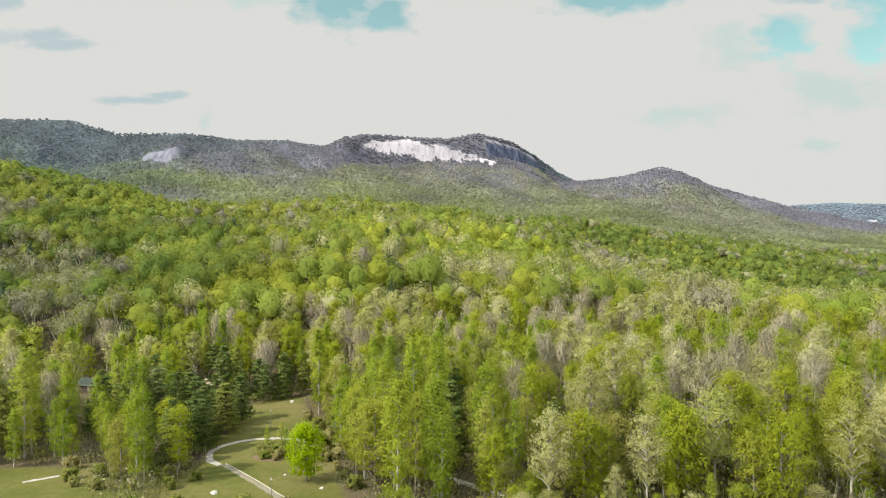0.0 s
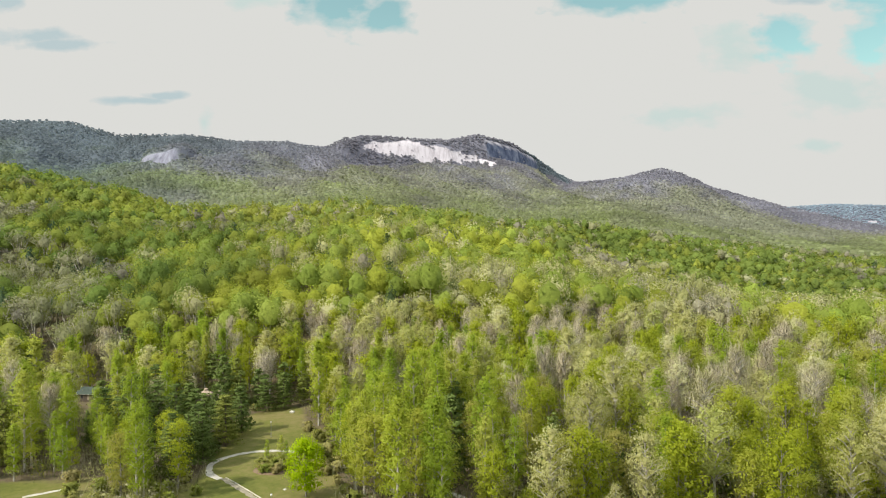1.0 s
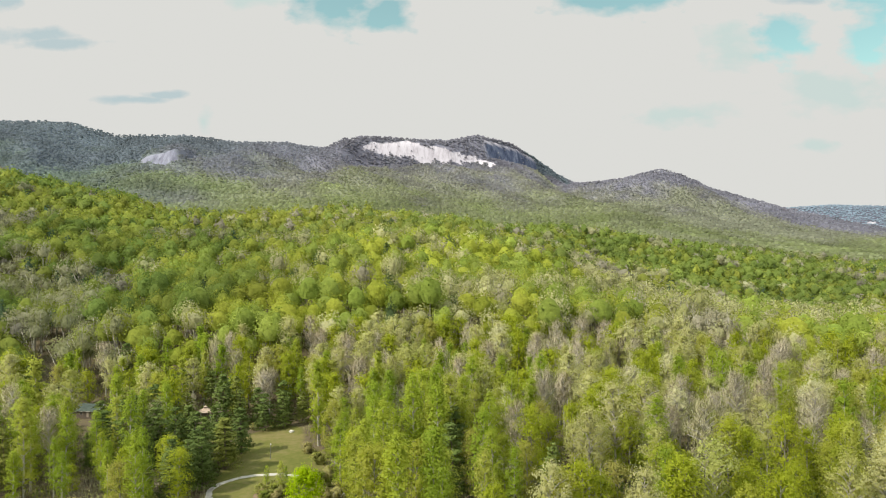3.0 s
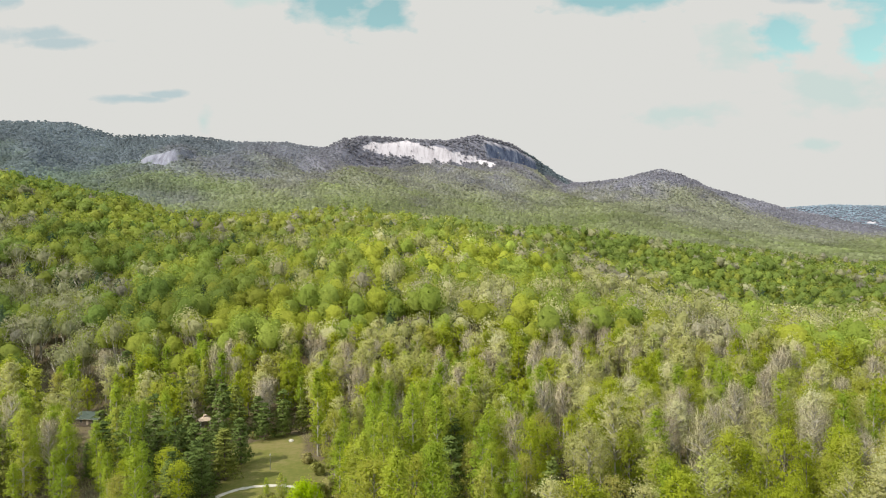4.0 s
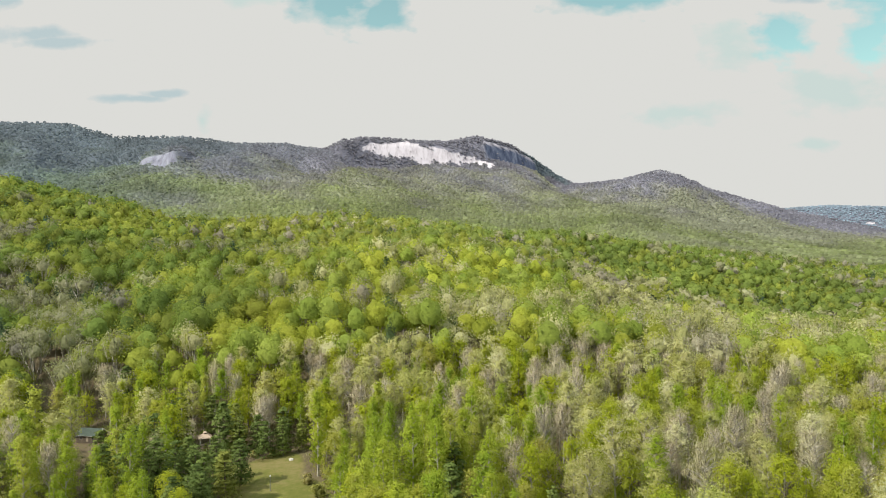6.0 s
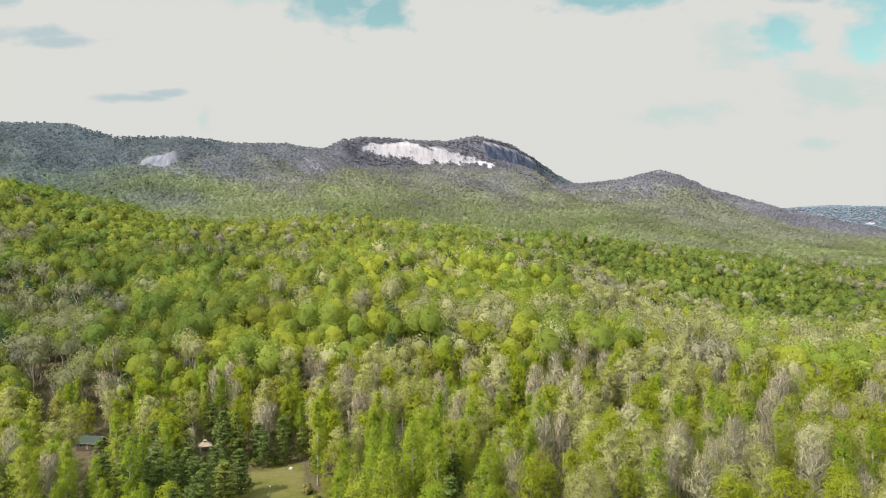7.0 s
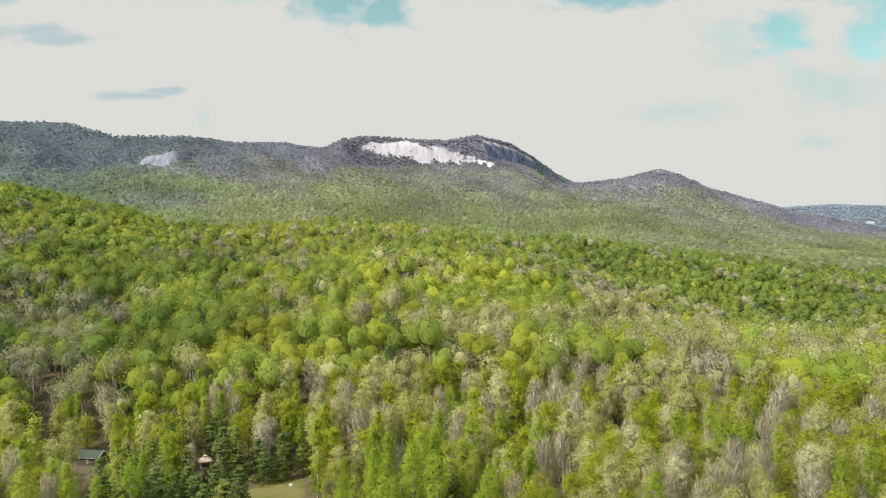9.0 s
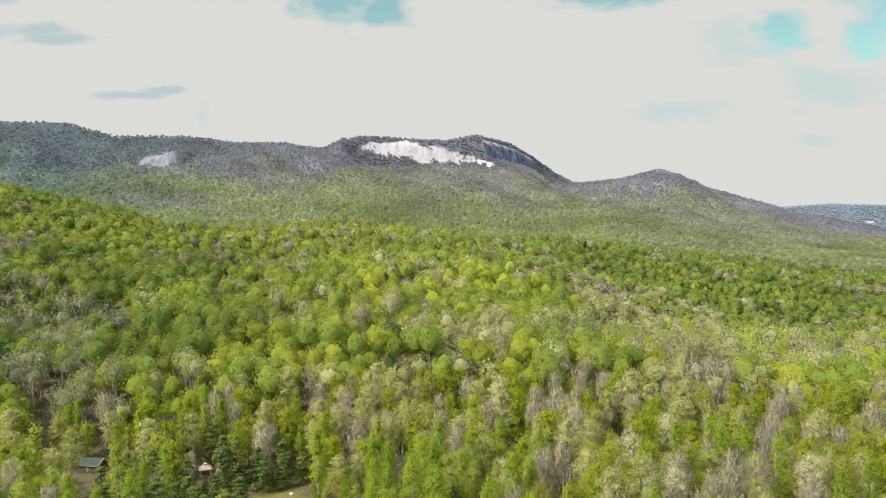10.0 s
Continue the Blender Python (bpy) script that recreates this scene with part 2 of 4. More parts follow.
def leaf_material(name, stops, through_leaf=0.52, attribute=False, even=False):
    """Leaves: the tree's own shade, a little spread from leaf to leaf, light that comes through."""
    m, N, L, out = material(name)
    if attribute:
        a = N("ShaderNodeAttribute")
        a.attribute_name = "tint"
        base = a.outputs["Color"]
    else:
        info = N("ShaderNodeObjectInfo")
        r = ramp(N, stops)
        L(info.outputs["Random"], r.inputs[0])
        base = r.outputs[0]
    geo = N("ShaderNodeNewGeometry")
    spread = N("ShaderNodeMapRange")
    spread.inputs[3].default_value, spread.inputs[4].default_value = (0.95, 1.05) if even else (0.88, 1.12)
    L(geo.outputs["Random Per Island"], spread.inputs[0])
    colour = mix_rgb(N, L, base, spread.outputs[0], 1.0, "MULTIPLY")
    relief = None
    if attribute and not even:
        tc = N("ShaderNodeTexCoord")
        dapple = noise_tex(N, L, 0.75, 4, 0.7, tc.outputs["Object"])
        shade = N("ShaderNodeMapRange")
        shade.inputs[1].default_value, shade.inputs[2].default_value = 0.3, 0.7
        shade.inputs[3].default_value, shade.inputs[4].default_value = 0.82, 1.24
        L(dapple.outputs["Fac"], shade.inputs[0])
        colour = mix_rgb(N, L, colour, shade.outputs[0], 1.0, "MULTIPLY")
        relief = N("ShaderNodeBump")
        relief.inputs["Strength"].default_value, relief.inputs["Distance"].default_value = 0.5, 0.7
        L(dapple.outputs["Fac"], relief.inputs["Height"])
    p = N("ShaderNodeBsdfPrincipled")
    p.inputs["Roughness"].default_value = 0.72
    p.inputs["Specular IOR Level"].default_value = 0.10
    L(colour, p.inputs["Base Color"])
    tr = N("ShaderNodeBsdfTranslucent")
    warm = mix_rgb(N, L, colour, (1.06, 1.1, 0.78), 1.0, "MULTIPLY")
    L(warm, tr.inputs[0])
    mx = N("ShaderNodeMixShader")
    mx.inputs[0].default_value = through_leaf
    if relief:
        L(relief.outputs[0], p.inputs["Normal"])
    L(p.outputs[0], mx.inputs[1]), L(tr.outputs[0], mx.inputs[2]), L(mx.outputs[0], out.inputs[0])
    return m


def plain_material(name, a, b, scale, rough=0.8, bump=0.0, metal=0.0, detail=5):
    """Two colours mixed by noise at two scales, with relief."""
    m, N, L, out = material(name)
    tc = N("ShaderNodeTexCoord")
    big = noise_tex(N, L, scale * 0.18, 3, 0.5, tc.outputs["Object"])
    fine = noise_tex(N, L, scale, detail, 0.6, tc.outputs["Object"])
    add = N("ShaderNodeMath")
    add.operation = "MULTIPLY_ADD"
    L(big.outputs["Fac"], add.inputs[0])
    add.inputs[1].default_value = 0.8
    L(fine.outputs["Fac"], add.inputs[2])
    r = ramp(N, [(0.55, a), (1.15, b)])
    r.color_ramp.elements[1].position = 1.0
    L(add.outputs[0], r.inputs[0])
    p = N("ShaderNodeBsdfPrincipled")
    p.inputs["Roughness"].default_value, p.inputs["Metallic"].default_value = rough, metal
    L(r.outputs[0], p.inputs["Base Color"])
    if bump:
        bm = N("ShaderNodeBump")
        bm.inputs["Strength"].default_value, bm.inputs["Distance"].default_value = 0.6, bump
        L(fine.outputs["Fac"], bm.inputs["Height"]), L(bm.outputs[0], p.inputs["Normal"])
    L(p.outputs[0], out.inputs[0])
    return m


def ground_material():
    """Leaf litter and brush under the trees, mown grass in the clearings, granite on the mountain."""
    m, N, L, out = material("ground")
    tc = N("ShaderNodeTexCoord")
    pos = tc.outputs["Object"]
    n1, n2, n3 = noise_tex(N, L, 0.05, 4, 0.5, pos), noise_tex(N, L, 0.6, 5, 0.65, pos), noise_tex(N, L, 0.012, 5, 0.6, pos)
    litter = ramp(N, [(0.3, (0.070, 0.055, 0.035)), (0.5, (0.130, 0.102, 0.066)), (0.72, (0.095, 0.095, 0.035))])
    L(n2.outputs["Fac"], litter.inputs[0])
    grass = ramp(N, [(0.30, (0.072, 0.090, 0.018)), (0.48, (0.120, 0.126, 0.030)), (0.66, (0.180, 0.155, 0.064))])
    g = N("ShaderNodeMath")
    g.operation = "MULTIPLY_ADD"
    L(n2.outputs["Fac"], g.inputs[0])
    g.inputs[1].default_value = 0.45
    h = N("ShaderNodeMath")
    h.operation = "MULTIPLY"
    h.inputs[1].default_value = 0.58
    L(n1.outputs["Fac"], h.inputs[0]), L(h.outputs[0], g.inputs[2]), L(g.outputs[0], grass.inputs[0])
    at = N("ShaderNodeAttribute")
    at.attribute_name = "cover"
    sp = N("ShaderNodeSeparateXYZ")
    L(at.outputs["Vector"], sp.inputs[0])

    def edge(socket, tex, lo, hi, amount):
        a = N("ShaderNodeMath")
        a.operation = "MULTIPLY_ADD"
        L(tex.outputs["Fac"], a.inputs[0])
        a.inputs[1].default_value = amount
        L(socket, a.inputs[2])
        r = N("ShaderNodeMapRange")
        r.inputs[1].default_value, r.inputs[2].default_value = lo + amount / 2, hi + amount / 2
        L(a.outputs[0], r.inputs[0])
        return r.outputs[0]

    colour = mix_rgb(N, L, litter.outputs[0], grass.outputs[0], edge(sp.outputs[0], n2, 0.35, 0.65, 0.5))
    # granite, streaked down the face
    st = N("ShaderNodeMapping")
    st.inputs["Scale"].default_value = (0.045, 0.02, 0.008)
    L(pos, st.inputs[0])
    streak = noise_tex(N, L, 1.0, 6, 0.7, st.outputs[0])
    stone = ramp(N, [(0.30, (0.24, 0.22, 0.25)), (0.42, (0.45, 0.42, 0.47)), (0.56, (0.58, 0.55, 0.61))])
    L(streak.outputs["Fac"], stone.inputs[0])
    crack = noise_tex(N, L, 0.04, 8, 0.74, pos)
    # dark streaked stone, with the east cliff's shade put into its blue
    dim_stone = ramp(N, [(0.36, (0.04, 0.052, 0.095)), (0.52, (0.085, 0.105, 0.17)), (0.70, (0.20, 0.22, 0.29))])
    L(streak.outputs["Fac"], dim_stone.inputs[0])
    stone_mix = mix_rgb(N, L, stone.outputs[0], dim_stone.outputs[0], sp.outputs[2])
    # brush and saplings between the trees of the mountain
    brushy = N("ShaderNodeAttribute")
    brushy.attribute_name = "brush"
    speck = N("ShaderNodeMapRange")
    speck.inputs[1].default_value, speck.inputs[2].default_value = 0.3, 0.7
    speck.inputs[3].default_value, speck.inputs[4].default_value = 0.78, 1.12
    fine = noise_tex(N, L, 0.12, 4, 0.7, pos)
    L(fine.outputs["Fac"], speck.inputs[0])
    twigs = mix_rgb(N, L, brushy.outputs["Color"], speck.outputs[0], 1.0, "MULTIPLY")
    colour = mix_rgb(N, L, colour, twigs, brushy.outputs["Alpha"])
    colour = mix_rgb(N, L, colour, stone_mix, edge(sp.outputs[1], crack, 0.45, 0.55, 1.6))
    p = N("ShaderNodeBsdfPrincipled")
    p.inputs["Roughness"].default_value = 0.9
    p.inputs["Specular IOR Level"].default_value = 0.15
    L(colour, p.inputs["Base Color"])
    bm = N("ShaderNodeBump")
    bm.inputs["Strength"].default_value, bm.inputs["Distance"].default_value = 0.5, 0.25
    L(n2.outputs["Fac"], bm.inputs["Height"]), L(bm.outputs[0], p.inputs["Normal"]), L(p.outputs[0], out.inputs[0])
    return m


GROUND = ground_material()
BARK = plain_material("bark", (0.13, 0.115, 0.095), (0.34, 0.31, 0.27), 3.0, 0.9, 0.02)
PALE_BARK = plain_material("pale_bark", (0.24, 0.22, 0.19), (0.50, 0.47, 0.42), 3.0, 0.9, 0.02)
PINE_BARK = plain_material("pine_bark", (0.07, 0.055, 0.045), (0.16, 0.13, 0.10), 3.0, 0.9, 0.02)
LANE_GRAVEL = plain_material("lane_gravel", (0.15, 0.13, 0.09), (0.28, 0.25, 0.19), 5.0, 0.95, 0.03)
GRAVEL = plain_material("gravel", (0.26, 0.24, 0.20), (0.48, 0.455, 0.41), 5.0, 0.95, 0.03)
WOODS_LEAF = leaf_material("woods_leaf", None, 0.40, True)
FAR_LEAF = leaf_material("far_woods_leaf", None, 0.45, True, True)
LEAVES = {
    "poplar": leaf_material("poplar_leaf", [(0.0, (0.255, 0.345, 0.040)), (0.4, (0.310, 0.390, 0.046)), (0.8, (0.370, 0.425, 0.056)), (1.0, (0.415, 0.430, 0.100))]),
    "oak": leaf_material("oak_leaf", [(0.0, (0.290, 0.320, 0.050)), (0.35, (0.345, 0.395, 0.033)), (0.7, (0.385, 0.425, 0.040)), (1.0, (0.355, 0.335, 0.100))]),
    "budding": leaf_material("bud_leaf", [(0.0, (0.450, 0.450, 0.170)), (0.45, (0.550, 0.535, 0.280)), (0.7, (0.475, 0.460, 0.220)), (0.90, (0.430, 0.460, 0.130)), (0.95, (0.620, 0.600, 0.410)), (1.0, (0.610, 0.590, 0.380))]),
    "bare": leaf_material("twig", [(0.0, (0.430, 0.370, 0.255)), (0.5, (0.560, 0.500, 0.375)), (1.0, (0.480, 0.450, 0.265))], 0.1),
    "pine": leaf_material("pine_needle", [(0.0, (0.105, 0.150, 0.042)), (0.5, (0.140, 0.190, 0.050)), (1.0, (0.215, 0.235, 0.052))], 0.25),
    "lime": leaf_material("lime_leaf", [(0.0, (0.352, 0.473, 0.004)), (1.0, (0.374, 0.484, 0.004))]),
    "shrub": leaf_material("shrub_leaf", [(0.0, (0.250, 0.300, 0.055)), (0.6, (0.340, 0.350, 0.105)), (1.0, (0.380, 0.335, 0.160))]),
}


# ------------------------------------------------------------------ mesh helpers
def mesh_from(name, verts, faces, mats, slots=None, smooth_faces=False, normals=None):
    """A mesh from arrays; faces all with the same number of corners, or a list of such arrays."""
    me = bpy.data.meshes.new(name)
    groups = [f for f in (faces if isinstance(faces, list) else [faces]) if len(f)]
    loops = np.concatenate([f.ravel() for f in groups]).astype(np.int32)
    sizes = np.concatenate([np.full(len(f), f.shape[1], np.int32) for f in groups])
    starts = np.concatenate([[0], np.cumsum(sizes)[:-1]]).astype(np.int32)
    me.vertices.add(len(verts)), me.loops.add(len(loops)), me.polygons.add(len(sizes))
    me.vertices.foreach_set("co", np.asarray(verts, np.float32).ravel())
    me.loops.foreach_set("vertex_index", loops)
    me.polygons.foreach_set("loop_start", starts)
    if slots is not None:
        me.polygons.foreach_set("material_index", np.asarray(slots, np.int32))
    if smooth_faces:
        me.polygons.foreach_set("use_smooth", np.ones(len(sizes), bool))
    for mt in mats:
        me.materials.append(mt)
    me.update(calc_edges=True)
    if normals is not None:
        me.polygons.foreach_set("use_smooth", np.ones(len(sizes), bool))
        own = me.attributes.new("custom_normal", "FLOAT_VECTOR", "POINT")
        own.data.foreach_set("vector", np.asarray(normals, np.float32).ravel())
    return me


def unit(v):
    return v / (np.linalg.norm(v, axis=-1, keepdims=True) + 1e-9)


def part(name, bm, mat, parent=None, label=""):
    me = bpy.data.meshes.new(name)
    bm.to_mesh(me)
    bm.free()
    me.materials.append(mat)
    ob = new(name, me)
    ob.parent = parent
    return tagged(ob, label)


def part_mesh(name, me, parent, label=""):
    ob = new(name, me)
    ob.parent = parent
    return tagged(ob, label)


def box(bm, x, y, z, sx, sy, sz, rz=0.0, rx=0.0):
    made = bmesh.ops.create_cube(bm, size=1.0)["verts"]
    m = Matrix.Translation((x, y, z)) @ Matrix.Rotation(rz, 4, "Z") @ Matrix.Rotation(rx, 4, "X") @ Matrix.Diagonal((sx, sy, sz, 1))
    bmesh.ops.transform(bm, matrix=m, verts=made)
    return made


# ------------------------------------------------------------------ ground
def build_ground():
    ys = np.concatenate([np.arange(-600, 90, 30), np.arange(90, 300, 4), np.arange(300, 1200, 14), np.arange(1200, 2600, 22),
                         np.arange(2600, 3990, 12.0), np.arange(3990, 4960, 40)])
    s = np.linspace(-1, 1, 411)
    Y, S = np.meshgrid(ys, s, indexing="ij")
    X = S * (260 + 0.98 * np.maximum(Y, 0))
    Z = ground(X, Y)
    rows, cols = X.shape
    i = np.arange(rows * cols).reshape(rows, cols)
    faces = np.stack([i[:-1, :-1], i[:-1, 1:], i[1:, 1:], i[1:, :-1]], -1).reshape(-1, 4)
    me = mesh_from("ground", np.stack([X, Y, Z], -1).reshape(-1, 3), faces, [GROUND], None, True)
    cover = np.zeros((rows * cols, 3), np.float32)
    lawn = np.maximum(meadow(X, Y), (1 - np.hypot((X + 80) / 42, (Y - 150) / 24)) * 9 - 2)
    cover[:, 0] = np.clip(0.5 + lawn.ravel() / 6, 0, 1)
    cover[:, 1] = rock_amount(X, Y, Z).ravel()
    # how far stone is dimmed: the shaded east cliff, and the greyer west slab
    cover[:, 2] = np.maximum(smooth(225, 265, X + 130 * (fractal(X, Y, 90, 31, 4) - 0.5)) * smooth(3000, 3300, Y) * smooth(30, 42, along(MAIN_RANGE, X, Y)[1] - Z) * (1 - smooth(146, 160, along(MAIN_RANGE, X, Y)[1] - Z)), 0.74 * smooth(700, 900, -X)).ravel()
    at = me.attributes.new("cover", "FLOAT_VECTOR", "POINT")
    at.data.foreach_set("vector", cover.ravel())
    # the brush between the far trees carries the same hazed tone
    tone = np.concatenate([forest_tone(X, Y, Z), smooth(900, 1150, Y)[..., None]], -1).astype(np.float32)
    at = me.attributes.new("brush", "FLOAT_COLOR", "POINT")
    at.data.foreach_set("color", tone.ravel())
    tagged(new("ground", me), "hilly ground with leaf litter, mown grass and granite faces", "ground", kind="structure")


build_ground()


# ------------------------------------------------------------------ trees
rng = np.random.default_rng(7)
# height, crown base, crown radius, clumps, clump radius, leaf cards a clump, card size
KINDS = {
    "poplar": (25, 0.16, 3.8, 60, 1.65, 58, 0.40),
    "oak": (20, 0.18, 4.5, 60, 1.8, 60, 0.40),
    "budding": (21, 0.42, 4.2, 62, 1.6, 54, 0.34),
    "bare": (21, 0.44, 3.9, 60, 1.7, 56, 0.85),
    "pine": (19, 0.08, 4.7, 86, 1.3, 40, 0.42),
    "lime": (11.5, 0.15, 4.0, 90, 1.25, 70, 0.33),
    "shrub": (2.6, 0.1, 1.7, 14, 0.65, 26, 0.36),
}


def envelope(kind, f):
    """The crown's breadth, 0 to 1, at the part f of its height."""
    if kind == "poplar":
        return np.sin(np.pi * np.clip(0.12 + 0.88 * f, 0, 1)) ** 0.6 * (1.0 - 0.35 * f)
    if kind == "pine":
        f = np.clip(f, 0, 1)
        return (1 - f) ** 0.65 * (0.75 + 0.25 * np.cos(f * 9)) * 0.95 + 0.1
    return np.sqrt(np.clip(1 - ((f - 0.42) / 0.60) ** 2, 0.02, 1))


def tube(path, radii, sides):
    """A tapered limb along a path: vertices and quads."""
    path = np.asarray(path, float)
    d = np.gradient(path, axis=0)
    d /= np.linalg.norm(d, axis=1)[:, None] + 1e-9
    side = np.cross(d, np.where(np.abs(d[:, 2:]) > 0.9, [[1.0, 0, 0]], [[0, 0, 1.0]]))
    side /= np.linalg.norm(side, axis=1)[:, None] + 1e-9
    up = np.cross(d, side)
    a = np.arange(sides) * 2 * np.pi / sides
    v = path[:, None] + np.asarray(radii)[:, None, None] * (side[:, None] * np.cos(a)[None, :, None] + up[:, None] * np.sin(a)[None, :, None])
    n = len(path)
    i = np.arange(n * sides).reshape(n, sides)
    j = np.roll(i, -1, 1)
    return v.reshape(-1, 3), np.stack([i[:-1], j[:-1], j[1:], i[1:]], -1).reshape(-1, 4)


def cards(centres, normals, size, long=1.0):
    """A small four-cornered leaf spray at each centre, facing along its normal."""
    n = normals / (np.linalg.norm(normals, axis=1)[:, None] + 1e-9)
    t = np.cross(n, rng.normal(size=n.shape))
    t /= np.linalg.norm(t, axis=1)[:, None] + 1e-9
    b = np.cross(n, t)
    w = np.asarray(size).reshape(-1, 1) * 0.5
    wob = rng.uniform(0.55, 1.25, (4, len(n), 1))
    v = np.stack([centres + t * w * long * wob[0], centres + b * w * wob[1], centres - t * w * long * wob[2], centres - b * w * wob[3]], 1)
    return v.reshape(-1, 3), np.arange(len(n) * 4).reshape(-1, 4)


def tree_arrays(kind, clump_share=1.0, card_share=1.0, card_gain=1.0, limbs=True, sides=5):
    """One tree: its wood and its leaves, each as vertices and quads."""
    H, base, R, K, rc, per, cs = KINDS[kind]
    H *= rng.uniform(0.92, 1.08)
    R *= rng.uniform(0.9, 1.1)
    K, per, cs = max(3, int(K * clump_share)), max(1, int(per * card_share)), cs * card_gain
    lean = rng.normal(size=2) * 0.02 * H
    hs = np.linspace(0, 1, 6 if limbs else 3)
    trunk = np.stack([lean[0] * hs**2, lean[1] * hs**2, hs * H * 0.97], 1)
    wv, wf = tube(trunk, (0.0135 * H + 0.07) * (1 - 0.9 * hs), sides)
    wood_v, wood_f, off = [wv], [wf], len(wv)
    f = np.sort(rng.uniform(0, 1, K) ** (0.9 if kind != "pine" else 1.1))
    if kind == "pine":
        f = np.where(rng.uniform(size=K) < 0.5, np.floor(f * 11) / 11, f) + rng.uniform(0, 0.04, K)
        f = np.clip(f, 0, 0.99)
    ang = np.arange(K) * 2.4 + rng.uniform(-0.6, 0.6, K)
    reach = envelope(kind, f) * R * np.where(rng.uniform(size=K) < 0.75, rng.uniform(0.66, 1.0, K), rng.uniform(0.2, 0.6, K))
    z = H * (base + (1 - base) * f) * np.where(f > 0.9, 0.99, 1.0)
    cc = np.stack([np.cos(ang) * reach + lean[0] * (z / H) ** 2, np.sin(ang) * reach + lean[1] * (z / H) ** 2, z], 1)
    leaf_c, leaf_n, leaf_s, leaf_way = [], [], [], []
    for k in range(K):
        r = rc * clump_share**-0.4 * rng.uniform(0.65, 1.25) * (1.0 if kind != "pine" else 0.55 + 0.6 * (1 - f[k]))
        d = rng.normal(size=(per, 3))
        d[:, 2] = np.abs(d[:, 2]) * 0.9 - 0.25 if kind != "bare" else d[:, 2] + 0.6
        d /= np.linalg.norm(d, axis=1)[:, None]
        flat = np.array([1.0, 1.0, 1.2]) if kind != "pine" else np.array([1.5, 1.5, 0.38])
        p = cc[k] + d * flat * r * (rng.uniform(0.25, 1.25, (per, 1)) if kind != 'pine' else rng.uniform(0.55, 1.05, (per, 1)))
        leaf_c.append(p)
        out = cc[k] - np.array([0, 0, H * (base + 0.35 * (1 - base))])
        way = unit(d * 0.9 + 0.75 * unit(out) + np.array([0, 0, 0.25]))
        leaf_way.append(way)
        leaf_n.append(way + rng.normal(size=d.shape) * 0.45)
        leaf_s.append(cs * rng.uniform(0.6, 1.4, per))
        if limbs and (k % 2 == 0 or kind == 'bare'):
            start = trunk[0] * 0 + np.array([lean[0] * (z[k] / H) ** 2, lean[1] * (z[k] / H) ** 2, max(H * base * 0.7, z[k] - 0.55 * reach[k] - 0.6)])
            mid = (start + cc[k]) / 2 + np.array([0, 0, 0.12 * reach[k]])
            lv, lf = tube([start, mid, cc[k]], np.array([0.0046, 0.0034, 0.0014]) * (1.8 if kind in ('bare', 'budding') else 1.0) * H, 3)
            wood_v.append(lv), wood_f.append(lf + off)
            off += len(lv)
    lc, ln, ls, lw = np.concatenate(leaf_c), np.concatenate(leaf_n), np.concatenate(leaf_s), np.concatenate(leaf_way)
    if kind == "bare" and card_gain < 1.5:
        tw = lc - cc.repeat(per, 0)
        side = np.cross(tw, rng.normal(size=tw.shape))
        side /= np.linalg.norm(side, axis=1)[:, None] + 1e-9
        tw = unit(0.6 * unit(tw) + rng.normal(size=tw.shape) * 0.25 + [0, 0, 0.9])
        a, w = ls[:, None] * 0.9, 0.03 * card_gain
        lv = np.stack([lc - tw * a, lc + side * w, lc + tw * a, lc - side * w], 1).reshape(-1, 3)
        lf = np.arange(len(lc) * 4).reshape(-1, 4)
    else:
        lv, lf = cards(lc, ln, ls, 1.0 if kind != "pine" else 1.5)
        if kind != "pine" and limbs:
            # the dense inner leaves, as larger overlapping sprays near the limbs
            pick = rng.integers(0, K, 70)
            axis = np.stack([lean[0] * (z[pick] / H) ** 2, lean[1] * (z[pick] / H) ** 2, z[pick] - 0.3], 1)
            spot = axis + (cc[pick] - axis) * rng.uniform(0.3, 0.75, (70, 1))
            iv, jf = cards(spot, spot - axis + rng.normal(size=spot.shape) * 0.5, np.full(70, 1.5 * card_gain))
            lf = np.concatenate([lf, jf + len(lv)])
            lv = np.concatenate([lv, iv])
            lw = np.concatenate([lw, unit(spot - axis + [0, 0, 0.4])])
    return np.concatenate(wood_v), np.concatenate(wood_f), lv, lf, lw.repeat(4, 0)


